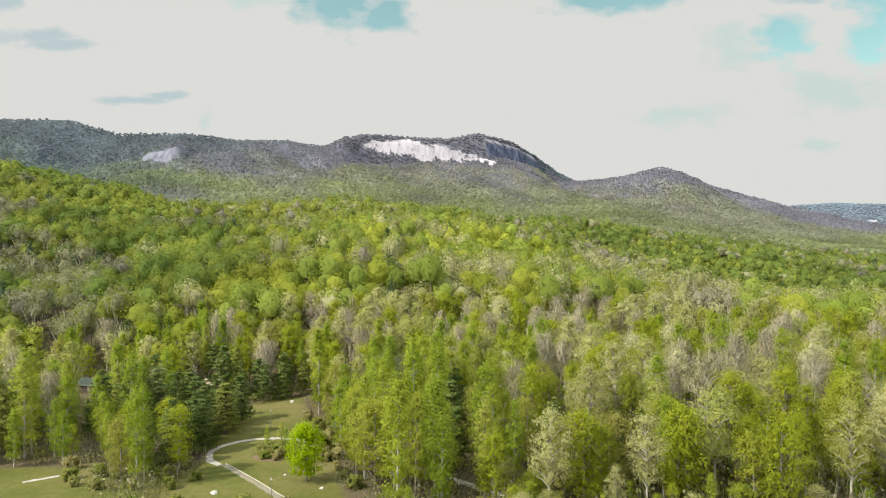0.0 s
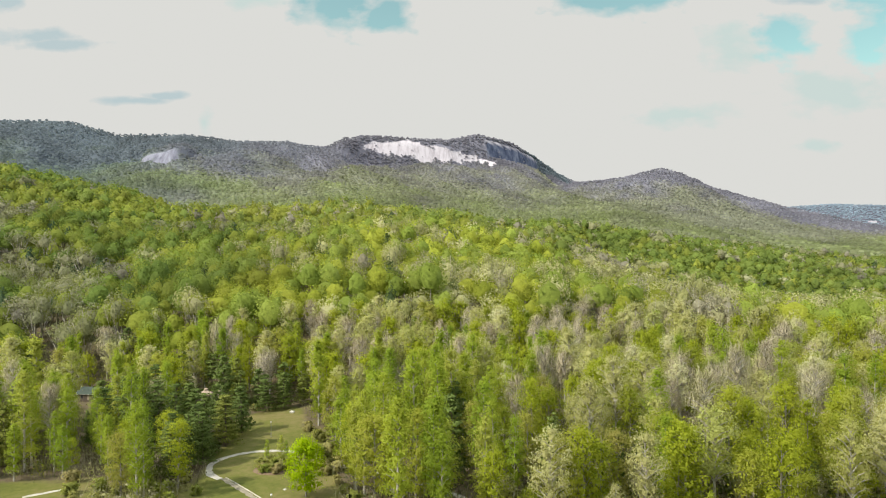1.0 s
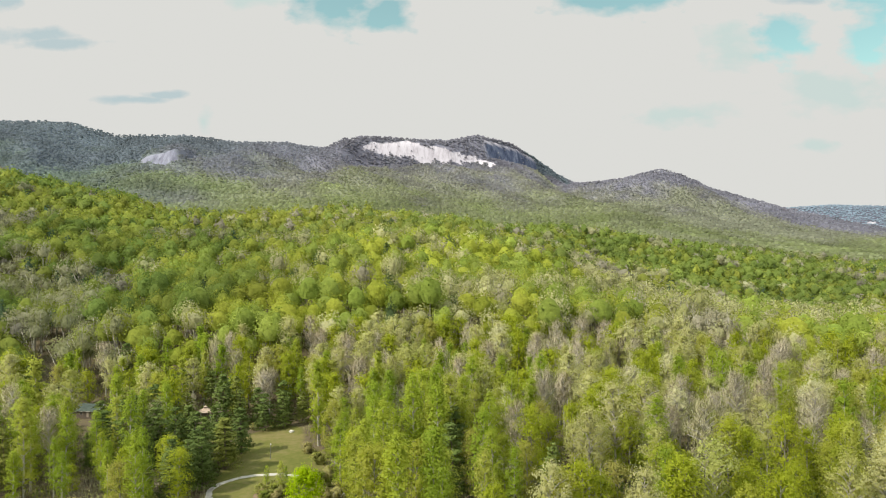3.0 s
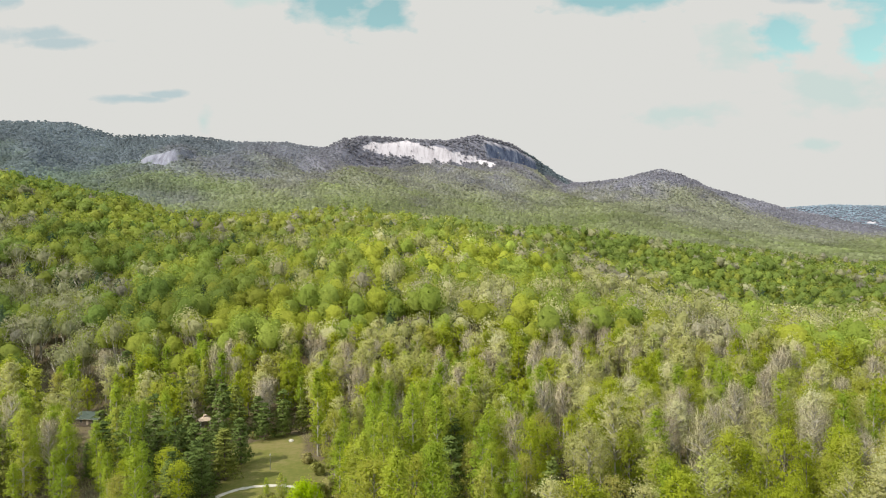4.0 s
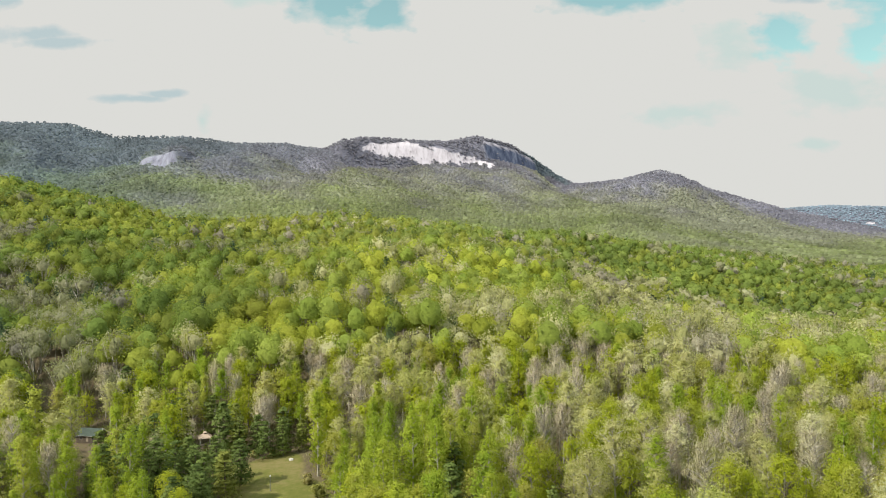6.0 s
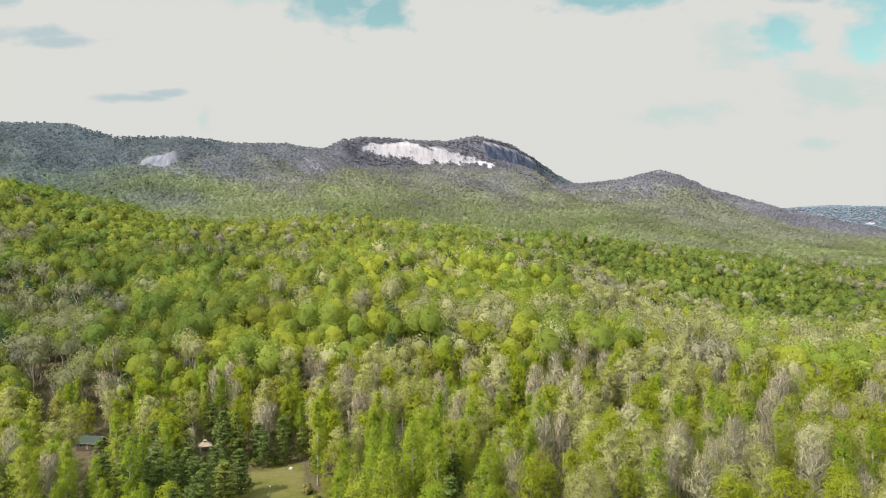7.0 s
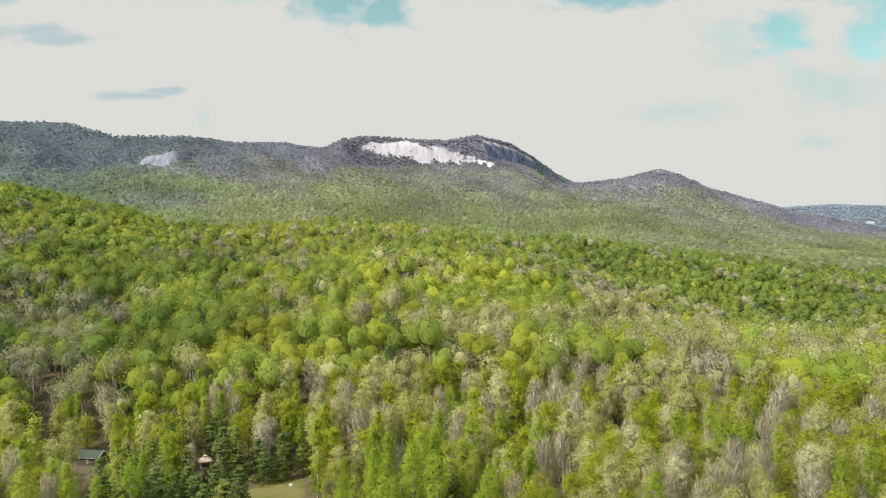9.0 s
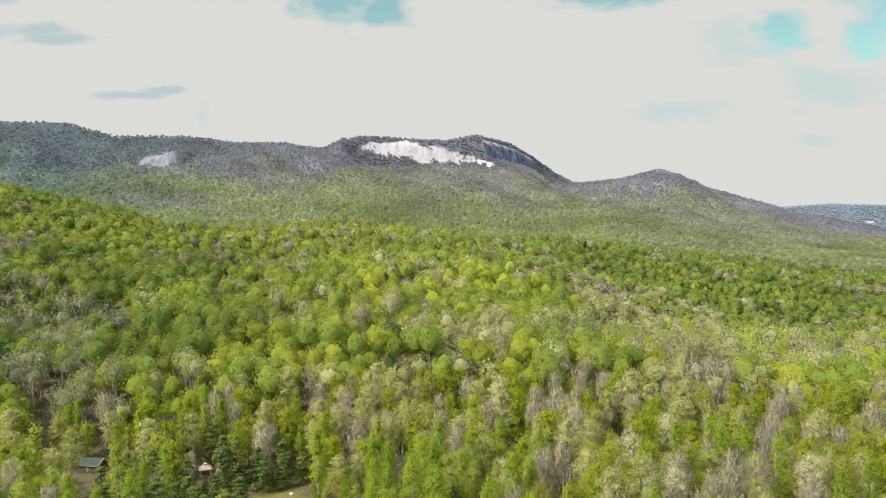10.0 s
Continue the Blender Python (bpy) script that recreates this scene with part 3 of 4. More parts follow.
def dome_arrays(kind, around, rings, sprays=0, spray_size=1.0, sides=0, squash=1.0):
    """A tree as it looks from far off: a lumpy crown with loose sprays of leaves on it, and a trunk."""
    H, base, R = KINDS[kind][:3]
    R *= 1.0 if kind == "pine" else 1.12
    H, R, base = H * rng.uniform(0.82, 1.06) * squash, R * rng.uniform(0.98, 1.34) / squash**0.6, base * 0.75
    if kind == "poplar":
        H, R, base = H * 0.86, R * 1.18, base + 0.1
    half = H * (1 - base) * 0.5
    mid = H - half
    lobes = rng.normal(size=(14, 3))
    lobes[:, 2] = np.abs(lobes[:, 2]) * 0.8
    lobes /= np.linalg.norm(lobes, axis=1)[:, None]
    gain = rng.uniform(0.5, 1.15, 14)

    def skin(d):
        bump = (np.clip((d @ lobes.T - 0.80) / 0.20, 0, 1) ** 0.55 * gain).max(1)
        shape = np.array([R, R, half])
        if kind == "pine":
            narrow = np.clip(0.25 + 0.8 * (1 - (d[:, 2] + 0.4) / 1.4), 0.12, 1)
            return d * np.stack([narrow * R, narrow * R, np.full(len(d), half)], 1) * (0.8 + 0.3 * bump[:, None]) + [0, 0, mid]
        return d * shape * (0.68 + 0.40 * bump[:, None]) + [0, 0, mid]

    th = np.linspace(0.35 if rings > 2 else 0.75, 2.05, rings)[:, None] + rng.uniform(-0.05, 0.05, (rings, around))
    ph = np.arange(around)[None] * 2 * np.pi / around + (np.arange(rings) % 2)[:, None] * np.pi / around + rng.uniform(-0.12, 0.12, (rings, around))
    d = np.stack([np.sin(th) * np.cos(ph), np.sin(th) * np.sin(ph), np.cos(th)], -1).reshape(-1, 3)
    airy = kind in ("budding", "bare") and sides
    inner = (0.54 if airy else 0.70) if sprays else 1.0
    rough = rng.uniform(0.8, 1.18, (len(d), 1)) if rings < 3 else 1.0
    v = np.concatenate([(skin(d) - [0, 0, mid]) * rough + [0, 0, mid], skin(np.array([[0.0, 0, 1]]))])
    v = (v - [0, 0, mid]) * inner + [0, 0, mid]
    i = np.arange(rings * around).reshape(rings, around)
    j = np.roll(i, -1, 1)
    quads = np.stack([i[1:], j[1:], j[:-1], i[:-1]], -1).reshape(-1, 4)
    top = np.stack([i[0], j[0], np.full(around, len(v) - 1)], -1)
    cap = np.concatenate([top, top[:, 2:]], 1)[:, :3]
    out = [(v, [quads, cap], 0, unit((v - [0, 0, mid * 0.8]) / [R, R, half]))]
    if sprays:
        d = rng.normal(size=(sprays, 3))
        d[:, 2] = np.abs(d[:, 2]) - 0.35
        d /= np.linalg.norm(d, axis=1)[:, None]
        # each spray is shaded as a bit of the lobe that it grows on
        lobe = lobes[np.argmax(d @ lobes.T, 1)]
        way = unit(1.0 * unit(d - 0.75 * lobe) + 0.55 * d + [0, 0, 0.25])
        cv, cf = cards((skin(d) - [0, 0, mid]) * rng.uniform(0.75, 1.06, (sprays, 1)) + [0, 0, mid], way + rng.normal(size=d.shape) * 0.5, spray_size * rng.uniform(0.6, 1.4, sprays))
        out.append((cv, [cf], 0, way.repeat(4, 0)))
    if sides:
        hs = np.linspace(0, 1, 3)
        wv, wf = tube(np.stack([0 * hs, 0 * hs, hs * mid], 1), (0.0125 * H + 0.04) * (1 - 0.6 * hs), sides)
        out.append((wv, [wf], 1, unit(wv * [1, 1, 0])))
    if airy:
        # pale limbs that rise and fan out into the crown
        d = rng.normal(size=(16, 3))
        d[:, 2] = np.abs(d[:, 2]) * 0.9
        d /= np.linalg.norm(d, axis=1)[:, None]
        tip = (skin(d) - [0, 0, mid]) * 1.0 + [0, 0, mid]
        foot = tip * [0.25, 0.25, 0] + [0, 0, 1] * rng.uniform(0.12, 0.5, (16, 1)) * H
        way = np.cross(tip - foot, rng.normal(size=(16, 3)))
        way *= 0.11 / np.linalg.norm(way, axis=1)[:, None]
        bv = np.stack([foot - way, foot + way, tip + way * 0.3, tip - way * 0.3], 1).reshape(-1, 3)
        out.append((bv, [np.arange(64).reshape(-1, 4)], 1, unit(bv - [0, 0, H * 0.3])))
    return out


NAMES = {
    "poplar": ("poplar_tree", "tall slender poplar in fresh green spring leaf", PALE_BARK),
    "oak": ("oak_tree", "broad oak with young yellow-green spring leaves", BARK),
    "budding": ("budding_tree", "tree with pale silvery buds and light grey bark", PALE_BARK),
    "bare": ("bare_tree", "leafless grey-brown tree with fine bare twigs", PALE_BARK),
    "pine": ("pine_tree", "dark green pine with layered needle boughs", PINE_BARK),
    "lime": ("ornamental_tree", "round bright lime-green tree standing alone on the lawn", BARK),
    "shrub": ("shrub", "low twiggy green-brown shrub on the grass", BARK),
}


def build_tree(kind, share=1.0):
    name, label, bark = NAMES[kind]
    wv, wf, lv, lf, ln = tree_arrays(kind, 1.0, share, 1.0 / math.sqrt(share), True, 6)
    root = tagged(new(name), label, "shrub" if kind == "shrub" else "tree", name.replace("_", " ") + "s of the woodland")
    part_mesh("trunk", mesh_from("trunk", wv, wf, [bark], None, True), root)
    part_mesh("crown", mesh_from("crown", lv, lf, [LEAVES[kind]], None, True, ln), root)
    return root


# for each kind, a few full trees for the front and a few with coarser leaves for farther back
SHARES = {"lime": (1.0,), "shrub": (1.0, 1.0, 1.0)}
VARIANTS = {k: [build_tree(k, share) for share in SHARES.get(k, (1.0, 1.0, 1.0, 1.0, 0.5, 0.5, 0.5, 0.5))] for k in KINDS}
used = {}


def plant(kind, x, y, height=None, scale=None, spread=1.0):
    """Stands one tree on the ground."""
    v = VARIANTS[kind]
    which = int(rng.integers(4)) + 4 * (y > 205) if len(v) == 8 else int(rng.integers(len(v)))
    s = height / KINDS[kind][0] if height else (scale or rng.uniform(0.8, 1.15))
    z = float(ground(x, y)) - 0.15
    broad = s * spread * rng.uniform(0.85, 1.2)
    m = pose(x, y, z, 0, 0, rng.uniform(0, 360)) @ Matrix.Diagonal((broad, broad * rng.uniform(0.9, 1.1), s, 1))
    if (kind, which) not in used:
        used[kind, which] = True
        v[which].matrix_basis = m
        return v[which]
    ob = v[which]
    made = copy_thing(ob, Matrix.Identity(4))
    made.matrix_basis = m
    return made


PLACED = []


def put(kind, x, y, height, spread=1.0):
    PLACED.append((x, y))
    return plant(kind, x, y, height, None, spread)


# trees that stand out
put("lime", -32, 156.5, 12.6)
put("poplar", -40, 216, 25.5, 0.8)
for x, y, h in ((-21, 199, 20), (-16, 203, 26), (-1, 178, 26), (-9, 190, 23), (-25, 192, 18), (-13, 182, 20), (1, 150, 19), (-30, 205, 18),
                (16, 150, 19), (-3, 168, 17), (9, 190, 22), (-27, 177, 19), (-22, 168, 18), (-19, 186, 22), (-29, 196, 17), (-12, 158, 16),
                (-118, 186, 22), (-110, 179, 20), (-104, 185, 19), (-122, 196, 24), (-112, 193, 22), (-101, 174, 15), (-127, 179, 21), (-118, 171, 18),
                (-96, 169, 13), (-84, 168, 13), (-77, 167, 11), (-92, 180, 16), (-107, 167, 14), (-88, 176, 14), (-126, 188, 23), (-98, 190, 19)):
    put("poplar", x, y, h)
for x, y, h in ((-66, 203, 14), (-80, 256, 15), (-70, 183, 9.5), (-72, 195, 17), (-78, 206, 18), (-84, 196, 19), (-90, 214, 18), (-72, 214, 15),
                (-74, 226, 9), (-97, 226, 19), (-92, 203, 16), (-104, 236, 18), (-62, 234, 13), (-66, 240, 15), (-56, 236, 13), (-72, 238, 14),
                (-94, 236, 14), (-83, 235, 6), (-70, 174, 15), (-67, 189, 17), (-75, 168, 14), (-50, 240, 11), (-58, 245, 14), (-100, 196, 17), (-112, 220, 16), (-76, 188, 13), (-63.5, 196, 15), (-64.5, 180, 14), (-63, 210, 15), (-67, 177, 15), (-69, 169, 14), (-67, 185, 15), (-73, 163, 12)):
    put("pine", x, y, h, 1.12)

DENSE = 7.4


def kind_at(x, y, r):
    """The kind of tree, by where it stands."""
    n = float(value_noise(x, y, 38, 17))
    left = 1 - float(smooth(-95, -45, x))
    back = float(smooth(205, 240, y))
    grove = math.exp(-((x + 5) / 24) ** 2 - ((y - 176) / 30) ** 2)
    if r < 0.07 * left + 0.05 * (1 - left) * (y < 190) or (-125 < x < -58 and 176 < y < 246 and r < 0.4):
        return "pine"
    green = 0.14 + 0.52 * left * (1 - 0.6 * back) + 0.75 * grove + 0.3 * (n - 0.5)
    if r < green:
        return "poplar"
    rest = (r - green) / max(0.05, 1 - green)
    if rest < 0.34 + 0.24 * left:
        return "oak"
    if rest < 0.70 + 0.12 * left:
        return "budding"
    return "bare"


def clear_of(x, y, gap):
    return all((x - a) ** 2 + (y - b) ** 2 > gap * gap for a, b in PLACED)


for gy in np.arange(112, 286, DENSE):
    for gx in np.arange(-0.72 * gy - 14, 0.72 * gy + 22, DENSE):
        x, y = gx + rng.uniform(-3.6, 3.6), gy + rng.uniform(-3.6, 3.6)
        r = rng.uniform()
        if meadow(x, y) > -3.0 or abs(y - np.interp(x, [-34, -15, 8, 26], [187, 170, 149, 132])) < 3.2 and -34 < x < 30 or not clear_of(x, y, 4.0) or (abs(x + 139) < 9 and -22 < y - 265 < 6) or (abs(x + 89) < 5 and -9 < y - 253 < 5):
            continue
        if 180 < y < 258 and abs(x + 89.5 * y / 253) < 4.5 or 220 < y < 270 and abs(x + 137 * y / 266) < 7.0:
            continue
        if y < 245 and 14 < x and rng.uniform() < 0.2 or 232 < y < 350 and abs(x - np.interp(y, [235, 270, 317, 345], [-143, -160, -185, -200])) < 4.5:
            continue
        low = -98 < x < -54 and y < 186
        if low and rng.uniform() < 0.05:
            continue
        kind = kind_at(x, y, r)
        if math.hypot((x + 6) / 24, (y - 172) / 42) < 1 and kind in ("bare", "budding"):
            kind = "poplar"
        if low and kind in ("bare", "budding", "pine"):
            kind = "poplar" if r < 0.7 else "oak"
        size = rng.uniform(0.52, 0.9) if low else rng.uniform(0.8, 1.15)
        if y < 130:
            size = rng.uniform(0.3, 0.55)
            kind = "oak" if kind == "bare" else kind
        if 150 < y < 268 and abs(x + 139 * y / 266) < 6 or 168 < y < 255 and abs(x + 89.5 * y / 253) < 6:
            size = min(size, rng.uniform(0.4, 0.55))
        if kind == "poplar" and y > 215:
            size *= 0.82
        if kind == "bare" and y < 170 and r > 0.88:
            kind = "oak"
        plant(kind, x, y, None, size, 0.86)


# young trees that fill the eastern edge of the wood
for gy in np.arange(124, 180, 6.6):
    for gx in np.arange(16, 0.72 * gy + 14, 6.6):
        x, y = gx + rng.uniform(-3, 3), gy + rng.uniform(-3, 3)
        if meadow(x, y) > -3.0 or not clear_of(x, y, 2.5) or rng.uniform() < 0.25:
            continue
        plant(("oak", "poplar", "budding", "oak", "pine", "bare")[int(rng.integers(6))], x, y, rng.uniform(5.5, 10.0), None, 1.25)


# ------------------------------------------------------------------ woods farther off
TINTS = {
    "poplar": ((0.235, 0.310, 0.045), (0.310, 0.370, 0.065)),
    "oak": ((0.300, 0.345, 0.035), (0.385, 0.415, 0.05)),
    "budding": ((0.365, 0.375, 0.14), (0.53, 0.515, 0.28)),
    "bare": ((0.35, 0.33, 0.21), (0.45, 0.42, 0.30)),
    "pine": ((0.11, 0.16, 0.055), (0.165, 0.205, 0.065)),
}
# the same kinds, deeper green; also puts shade into the left hill and hollow
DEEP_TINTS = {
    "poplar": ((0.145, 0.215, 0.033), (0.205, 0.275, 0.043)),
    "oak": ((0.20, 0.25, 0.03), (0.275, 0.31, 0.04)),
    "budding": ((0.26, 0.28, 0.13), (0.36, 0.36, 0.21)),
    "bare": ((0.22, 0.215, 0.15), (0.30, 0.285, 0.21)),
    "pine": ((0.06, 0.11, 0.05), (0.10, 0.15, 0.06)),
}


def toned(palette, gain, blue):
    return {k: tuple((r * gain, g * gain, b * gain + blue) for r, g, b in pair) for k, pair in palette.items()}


# tints dimmed with distance; haze is put into them as blue
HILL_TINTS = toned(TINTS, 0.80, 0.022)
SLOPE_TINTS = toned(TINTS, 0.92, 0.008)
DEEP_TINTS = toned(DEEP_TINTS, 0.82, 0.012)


def scatter(y0, y1, gap, jitter=0.45):
    """Places on a loosened grid, as wide as the valley is seen."""
    xs, ys = [], []
    for gy in np.arange(y0, y1, gap):
        row = np.arange(-0.74 * gy - 20, 0.74 * gy + 20, gap)
        xs.append(row + (gap / 2 if int(gy / gap) % 2 else 0)), ys.append(np.full(len(row), gy))
    x, y = np.concatenate(xs), np.concatenate(ys)
    return x + rng.uniform(-jitter, jitter, len(x)) * gap, y + rng.uniform(-jitter, jitter, len(x)) * gap


def build_woods(name, label, x, y, templates, scale, shares, palette=None, patch=60, tone=None, deep=None, grove=42):
    """Many trees in one mesh: each place takes a template of its kind, turned and scaled."""
    kinds = list(TINTS)
    z = ground(x, y) - 0.2
    total = np.cumsum(np.stack([np.broadcast_to(shares[k], x.shape) for k in kinds]), 0)
    kin = np.clip(0.5 + 1.25 * (fractal(x, y, grove, 67, 2) - 0.5) + 0.72 * (rng.uniform(size=len(x)) - 0.5), 0, 0.999)
    pick = np.where(rng.uniform(size=len(x)) < 0.3, rng.uniform(size=len(x)), kin) * total[-1]
    pick = (pick > total).sum(0)
    verts, tints, ways, quads, tris, off = [], [], [], [], [], 0
    for ki, k in enumerate(kinds):
        for ti, pieces in enumerate(templates[k]):
            sel = np.nonzero((pick == ki) & (np.arange(len(x)) % len(templates[k]) == ti))[0]
            if not len(sel):
                continue
            n = len(sel)
            a = rng.uniform(0, 2 * np.pi, n)
            s = np.broadcast_to(scale, x.shape)[sel] * rng.uniform(0.76, 1.2, n)
            tall = s * rng.uniform(0.9, 1.12, n)
            lo, hi = (palette or TINTS)[k]
            f = rng.uniform(size=(n, 1))
            colour = np.array(lo) * (1 - f) + np.array(hi) * f
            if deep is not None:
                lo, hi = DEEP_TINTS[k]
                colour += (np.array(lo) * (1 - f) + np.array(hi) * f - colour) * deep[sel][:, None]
            colour *= rng.uniform(0.88, 1.12, (n, 1)) * (0.70 + 0.60 * fractal(x[sel], y[sel], patch, 61, 3))[:, None]
            if tone is not None:
                colour = tone[sel] * (1.10 + 0.22 * (f - 0.5)) * rng.choice([0.86, 1.0, 1.0, 1.0, 1.22], (n, 1))
            c, sn = np.cos(a)[:, None], np.sin(a)[:, None]
            for v, groups, slot, way in pieces:
                wx = way[None, :, 0] * c - way[None, :, 1] * sn
                ways.append(np.stack([wx, way[None, :, 0] * sn + way[None, :, 1] * c, np.broadcast_to(way[None, :, 2], wx.shape)], -1).reshape(-1, 3))
                px = (v[None, :, 0] * c - v[None, :, 1] * sn) * s[:, None] + x[sel][:, None]
                py = (v[None, :, 0] * sn + v[None, :, 1] * c) * s[:, None] + y[sel][:, None]
                pz = v[None, :, 2] * tall[:, None] + z[sel][:, None]
                verts.append(np.stack([px, py, pz], -1).reshape(-1, 3).astype(np.float32))
                tints.append(np.repeat(np.concatenate([colour, np.ones((n, 1))], 1), len(v), 0).astype(np.float32))
                for g in groups:
                    rows = (g[None] + (np.arange(n) * len(v))[:, None, None]).reshape(-1, g.shape[1]) + off
                    (quads if g.shape[1] == 4 else tris).append((rows, slot))
                off += n * len(v)
    order = quads + tris
    faces = [np.concatenate([r for r, _ in g]) for g in (quads, tris) if g]
    slots = np.concatenate([np.full(len(r), sl) for r, sl in order])
    shaded = np.concatenate(ways)
    if tone is not None:
        shaded = unit(shaded * [0.5, 0.5, 0.4] + [0, 0, 0.8])
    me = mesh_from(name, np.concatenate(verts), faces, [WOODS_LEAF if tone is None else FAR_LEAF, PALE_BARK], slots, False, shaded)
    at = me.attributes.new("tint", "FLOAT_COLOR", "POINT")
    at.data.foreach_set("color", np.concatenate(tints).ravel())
    tagged(new(name, me), label, "woods", kind="stuff")


def templates_of(n, *how):
    return {k: [dome_arrays(k, *how) for _ in range(n)] for k in TINTS}


# the slope just past the single trees
for y0, y1, name, how in ((288, 400, "slope_woods", templates_of(9, 8, 4, 520, 0.60, 3, 0.96)), (400, 560, "hillside_woods", templates_of(8, 7, 3, 230, 0.88, 3, 0.92))):
    x, y = scatter(y0, y1, 9.0)
    keep = (rng.uniform(size=len(x)) > 0.03) & (np.abs(x - np.interp(y, [235, 270, 317, 345, 360], [-143, -160, -185, -200, -400])) > 5)
    x, y = x[keep], y[keep]
    green = smooth(0.35, 0.65, value_noise(x, y, 70, 41))
    left = 1 - smooth(-120, 60, x)
    # deep: greener leaf on the left, with the hillside's shade put into the tints
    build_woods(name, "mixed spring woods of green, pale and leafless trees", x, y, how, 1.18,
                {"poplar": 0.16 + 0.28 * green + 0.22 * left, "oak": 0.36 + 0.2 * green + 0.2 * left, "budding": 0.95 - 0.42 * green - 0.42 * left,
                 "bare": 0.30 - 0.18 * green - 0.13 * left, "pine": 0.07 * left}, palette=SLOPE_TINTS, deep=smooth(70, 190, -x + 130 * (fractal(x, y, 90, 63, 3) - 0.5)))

# the foothill, and the greener valley side beyond it
x, y = scatter(560, 1150, 9.5)
green = smooth(0.3, 0.65, value_noise(x, y, 110, 43))
left = 1 - smooth(-250, 150, x)
beyond = y > np.clip(900 - 0.9 * (x + 50), 690, 960) + 60 * (value_noise(x, y, 90, 45) - 0.5)
east = smooth(60, 220, x) * ~beyond
# patches of the left hill, whose shade is put in as deeper green
beyond |= (x < -190) & (fractal(x, y, 130, 47, 3) > 0.46)
# the hollow's shade, put into the woods by darker tints and more pines
hollow = np.exp(-((x + 325 - 120 * np.clip((820 - y) / 380, 0, 1)) / 42) ** 2)
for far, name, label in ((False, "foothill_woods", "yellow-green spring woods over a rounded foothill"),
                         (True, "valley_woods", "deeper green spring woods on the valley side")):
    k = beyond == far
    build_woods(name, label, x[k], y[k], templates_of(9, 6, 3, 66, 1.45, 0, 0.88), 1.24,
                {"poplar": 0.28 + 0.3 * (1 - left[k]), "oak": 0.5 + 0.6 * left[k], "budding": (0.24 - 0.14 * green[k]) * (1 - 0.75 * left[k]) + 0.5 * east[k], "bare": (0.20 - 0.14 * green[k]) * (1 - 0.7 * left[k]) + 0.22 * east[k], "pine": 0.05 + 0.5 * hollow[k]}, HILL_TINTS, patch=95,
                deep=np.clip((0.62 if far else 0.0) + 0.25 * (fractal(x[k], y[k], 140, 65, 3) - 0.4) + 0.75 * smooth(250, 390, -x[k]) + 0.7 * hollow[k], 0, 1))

# the mountain's slopes
x, y = scatter(1150, 1900, 15)
x2, y2 = scatter(1900, 4150, 12.8)
x3, y3 = rng.uniform(-520, 800, 9000), rng.uniform(3420, 4120, 9000)
x, y = np.concatenate([x, x2, x3]), np.concatenate([y, y2, y3])
z = ground(x, y)
behind = np.interp(x, [c[0] for c in MAIN_RANGE], [c[1] for c in MAIN_RANGE]) + 40
keep = ((rock_amount(x, y, z) < rng.uniform(0.2, 0.75, len(x))) | (rng.uniform(size=len(x)) < 0.045)) & ~((x > 1900) & (y > 3800)) & (y < behind) & (np.abs(x) < 0.7 * y)
x, y, z = x[keep], y[keep], z[keep]
_, crest = along(MAIN_RANGE, x, y)
high = smooth(0.20, 0.58, (z - 50) / (crest - 50) + 0.5 * (fractal(x, y, 260, 51) - 0.5))
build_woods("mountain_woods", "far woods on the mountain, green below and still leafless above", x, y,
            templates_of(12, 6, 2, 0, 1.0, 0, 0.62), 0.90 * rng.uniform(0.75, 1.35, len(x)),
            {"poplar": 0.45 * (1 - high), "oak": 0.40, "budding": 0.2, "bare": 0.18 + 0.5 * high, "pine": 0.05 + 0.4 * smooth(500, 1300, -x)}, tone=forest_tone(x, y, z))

# the last ridge: distance haze is put into the woods' blue tone
gx, gy = np.meshgrid(np.arange(1950, 3300, 14.0), np.arange(3900, 4420, 14.0))
x, y = gx.ravel() + rng.uniform(-8, 8, gx.size), gy.ravel() + rng.uniform(-8, 8, gx.size)
keep = rock_amount(x, y, ground(x, y)) < 0.5
x, y = x[keep], y[keep]
build_woods("far_ridge_woods", "woods on the farthest ridge, their colour blued for haze", x, y, templates_of(5, 5, 2, 0, 1.0, 0, 0.4), 1.1,
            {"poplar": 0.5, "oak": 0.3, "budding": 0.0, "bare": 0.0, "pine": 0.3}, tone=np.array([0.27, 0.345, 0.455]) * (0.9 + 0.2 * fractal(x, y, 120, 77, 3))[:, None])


# ------------------------------------------------------------------ the clearing: drive, bed, lamps, buildings
STONE = plain_material("pale_stone", (0.42, 0.40, 0.36), (0.66, 0.64, 0.60), 2.5, 0.85, 0.03)
KERB = plain_material("kerb_stone", (0.30, 0.28, 0.22), (0.48, 0.45, 0.38), 2.5, 0.85, 0.03)
MULCH = plain_material("mulch", (0.10, 0.065, 0.04), (0.20, 0.14, 0.09), 6.0, 0.95, 0.05)
GREY_METAL = plain_material("grey_metal", (0.20, 0.20, 0.20), (0.34, 0.34, 0.33), 6.0, 0.5, 0.0, 0.6)
WHITE_PAINT = plain_material("white_paint", (0.68, 0.67, 0.64), (0.82, 0.81, 0.78), 3.0, 0.5)
ROOF_GREEN = plain_material("green_metal_roof", (0.022, 0.04, 0.03), (0.05, 0.075, 0.06), 1.2, 0.75, 0.0, 0.0)
ROOF_TAN = plain_material("tan_shingle", (0.32, 0.235, 0.18), (0.50, 0.39, 0.31), 4.0, 0.9, 0.02)
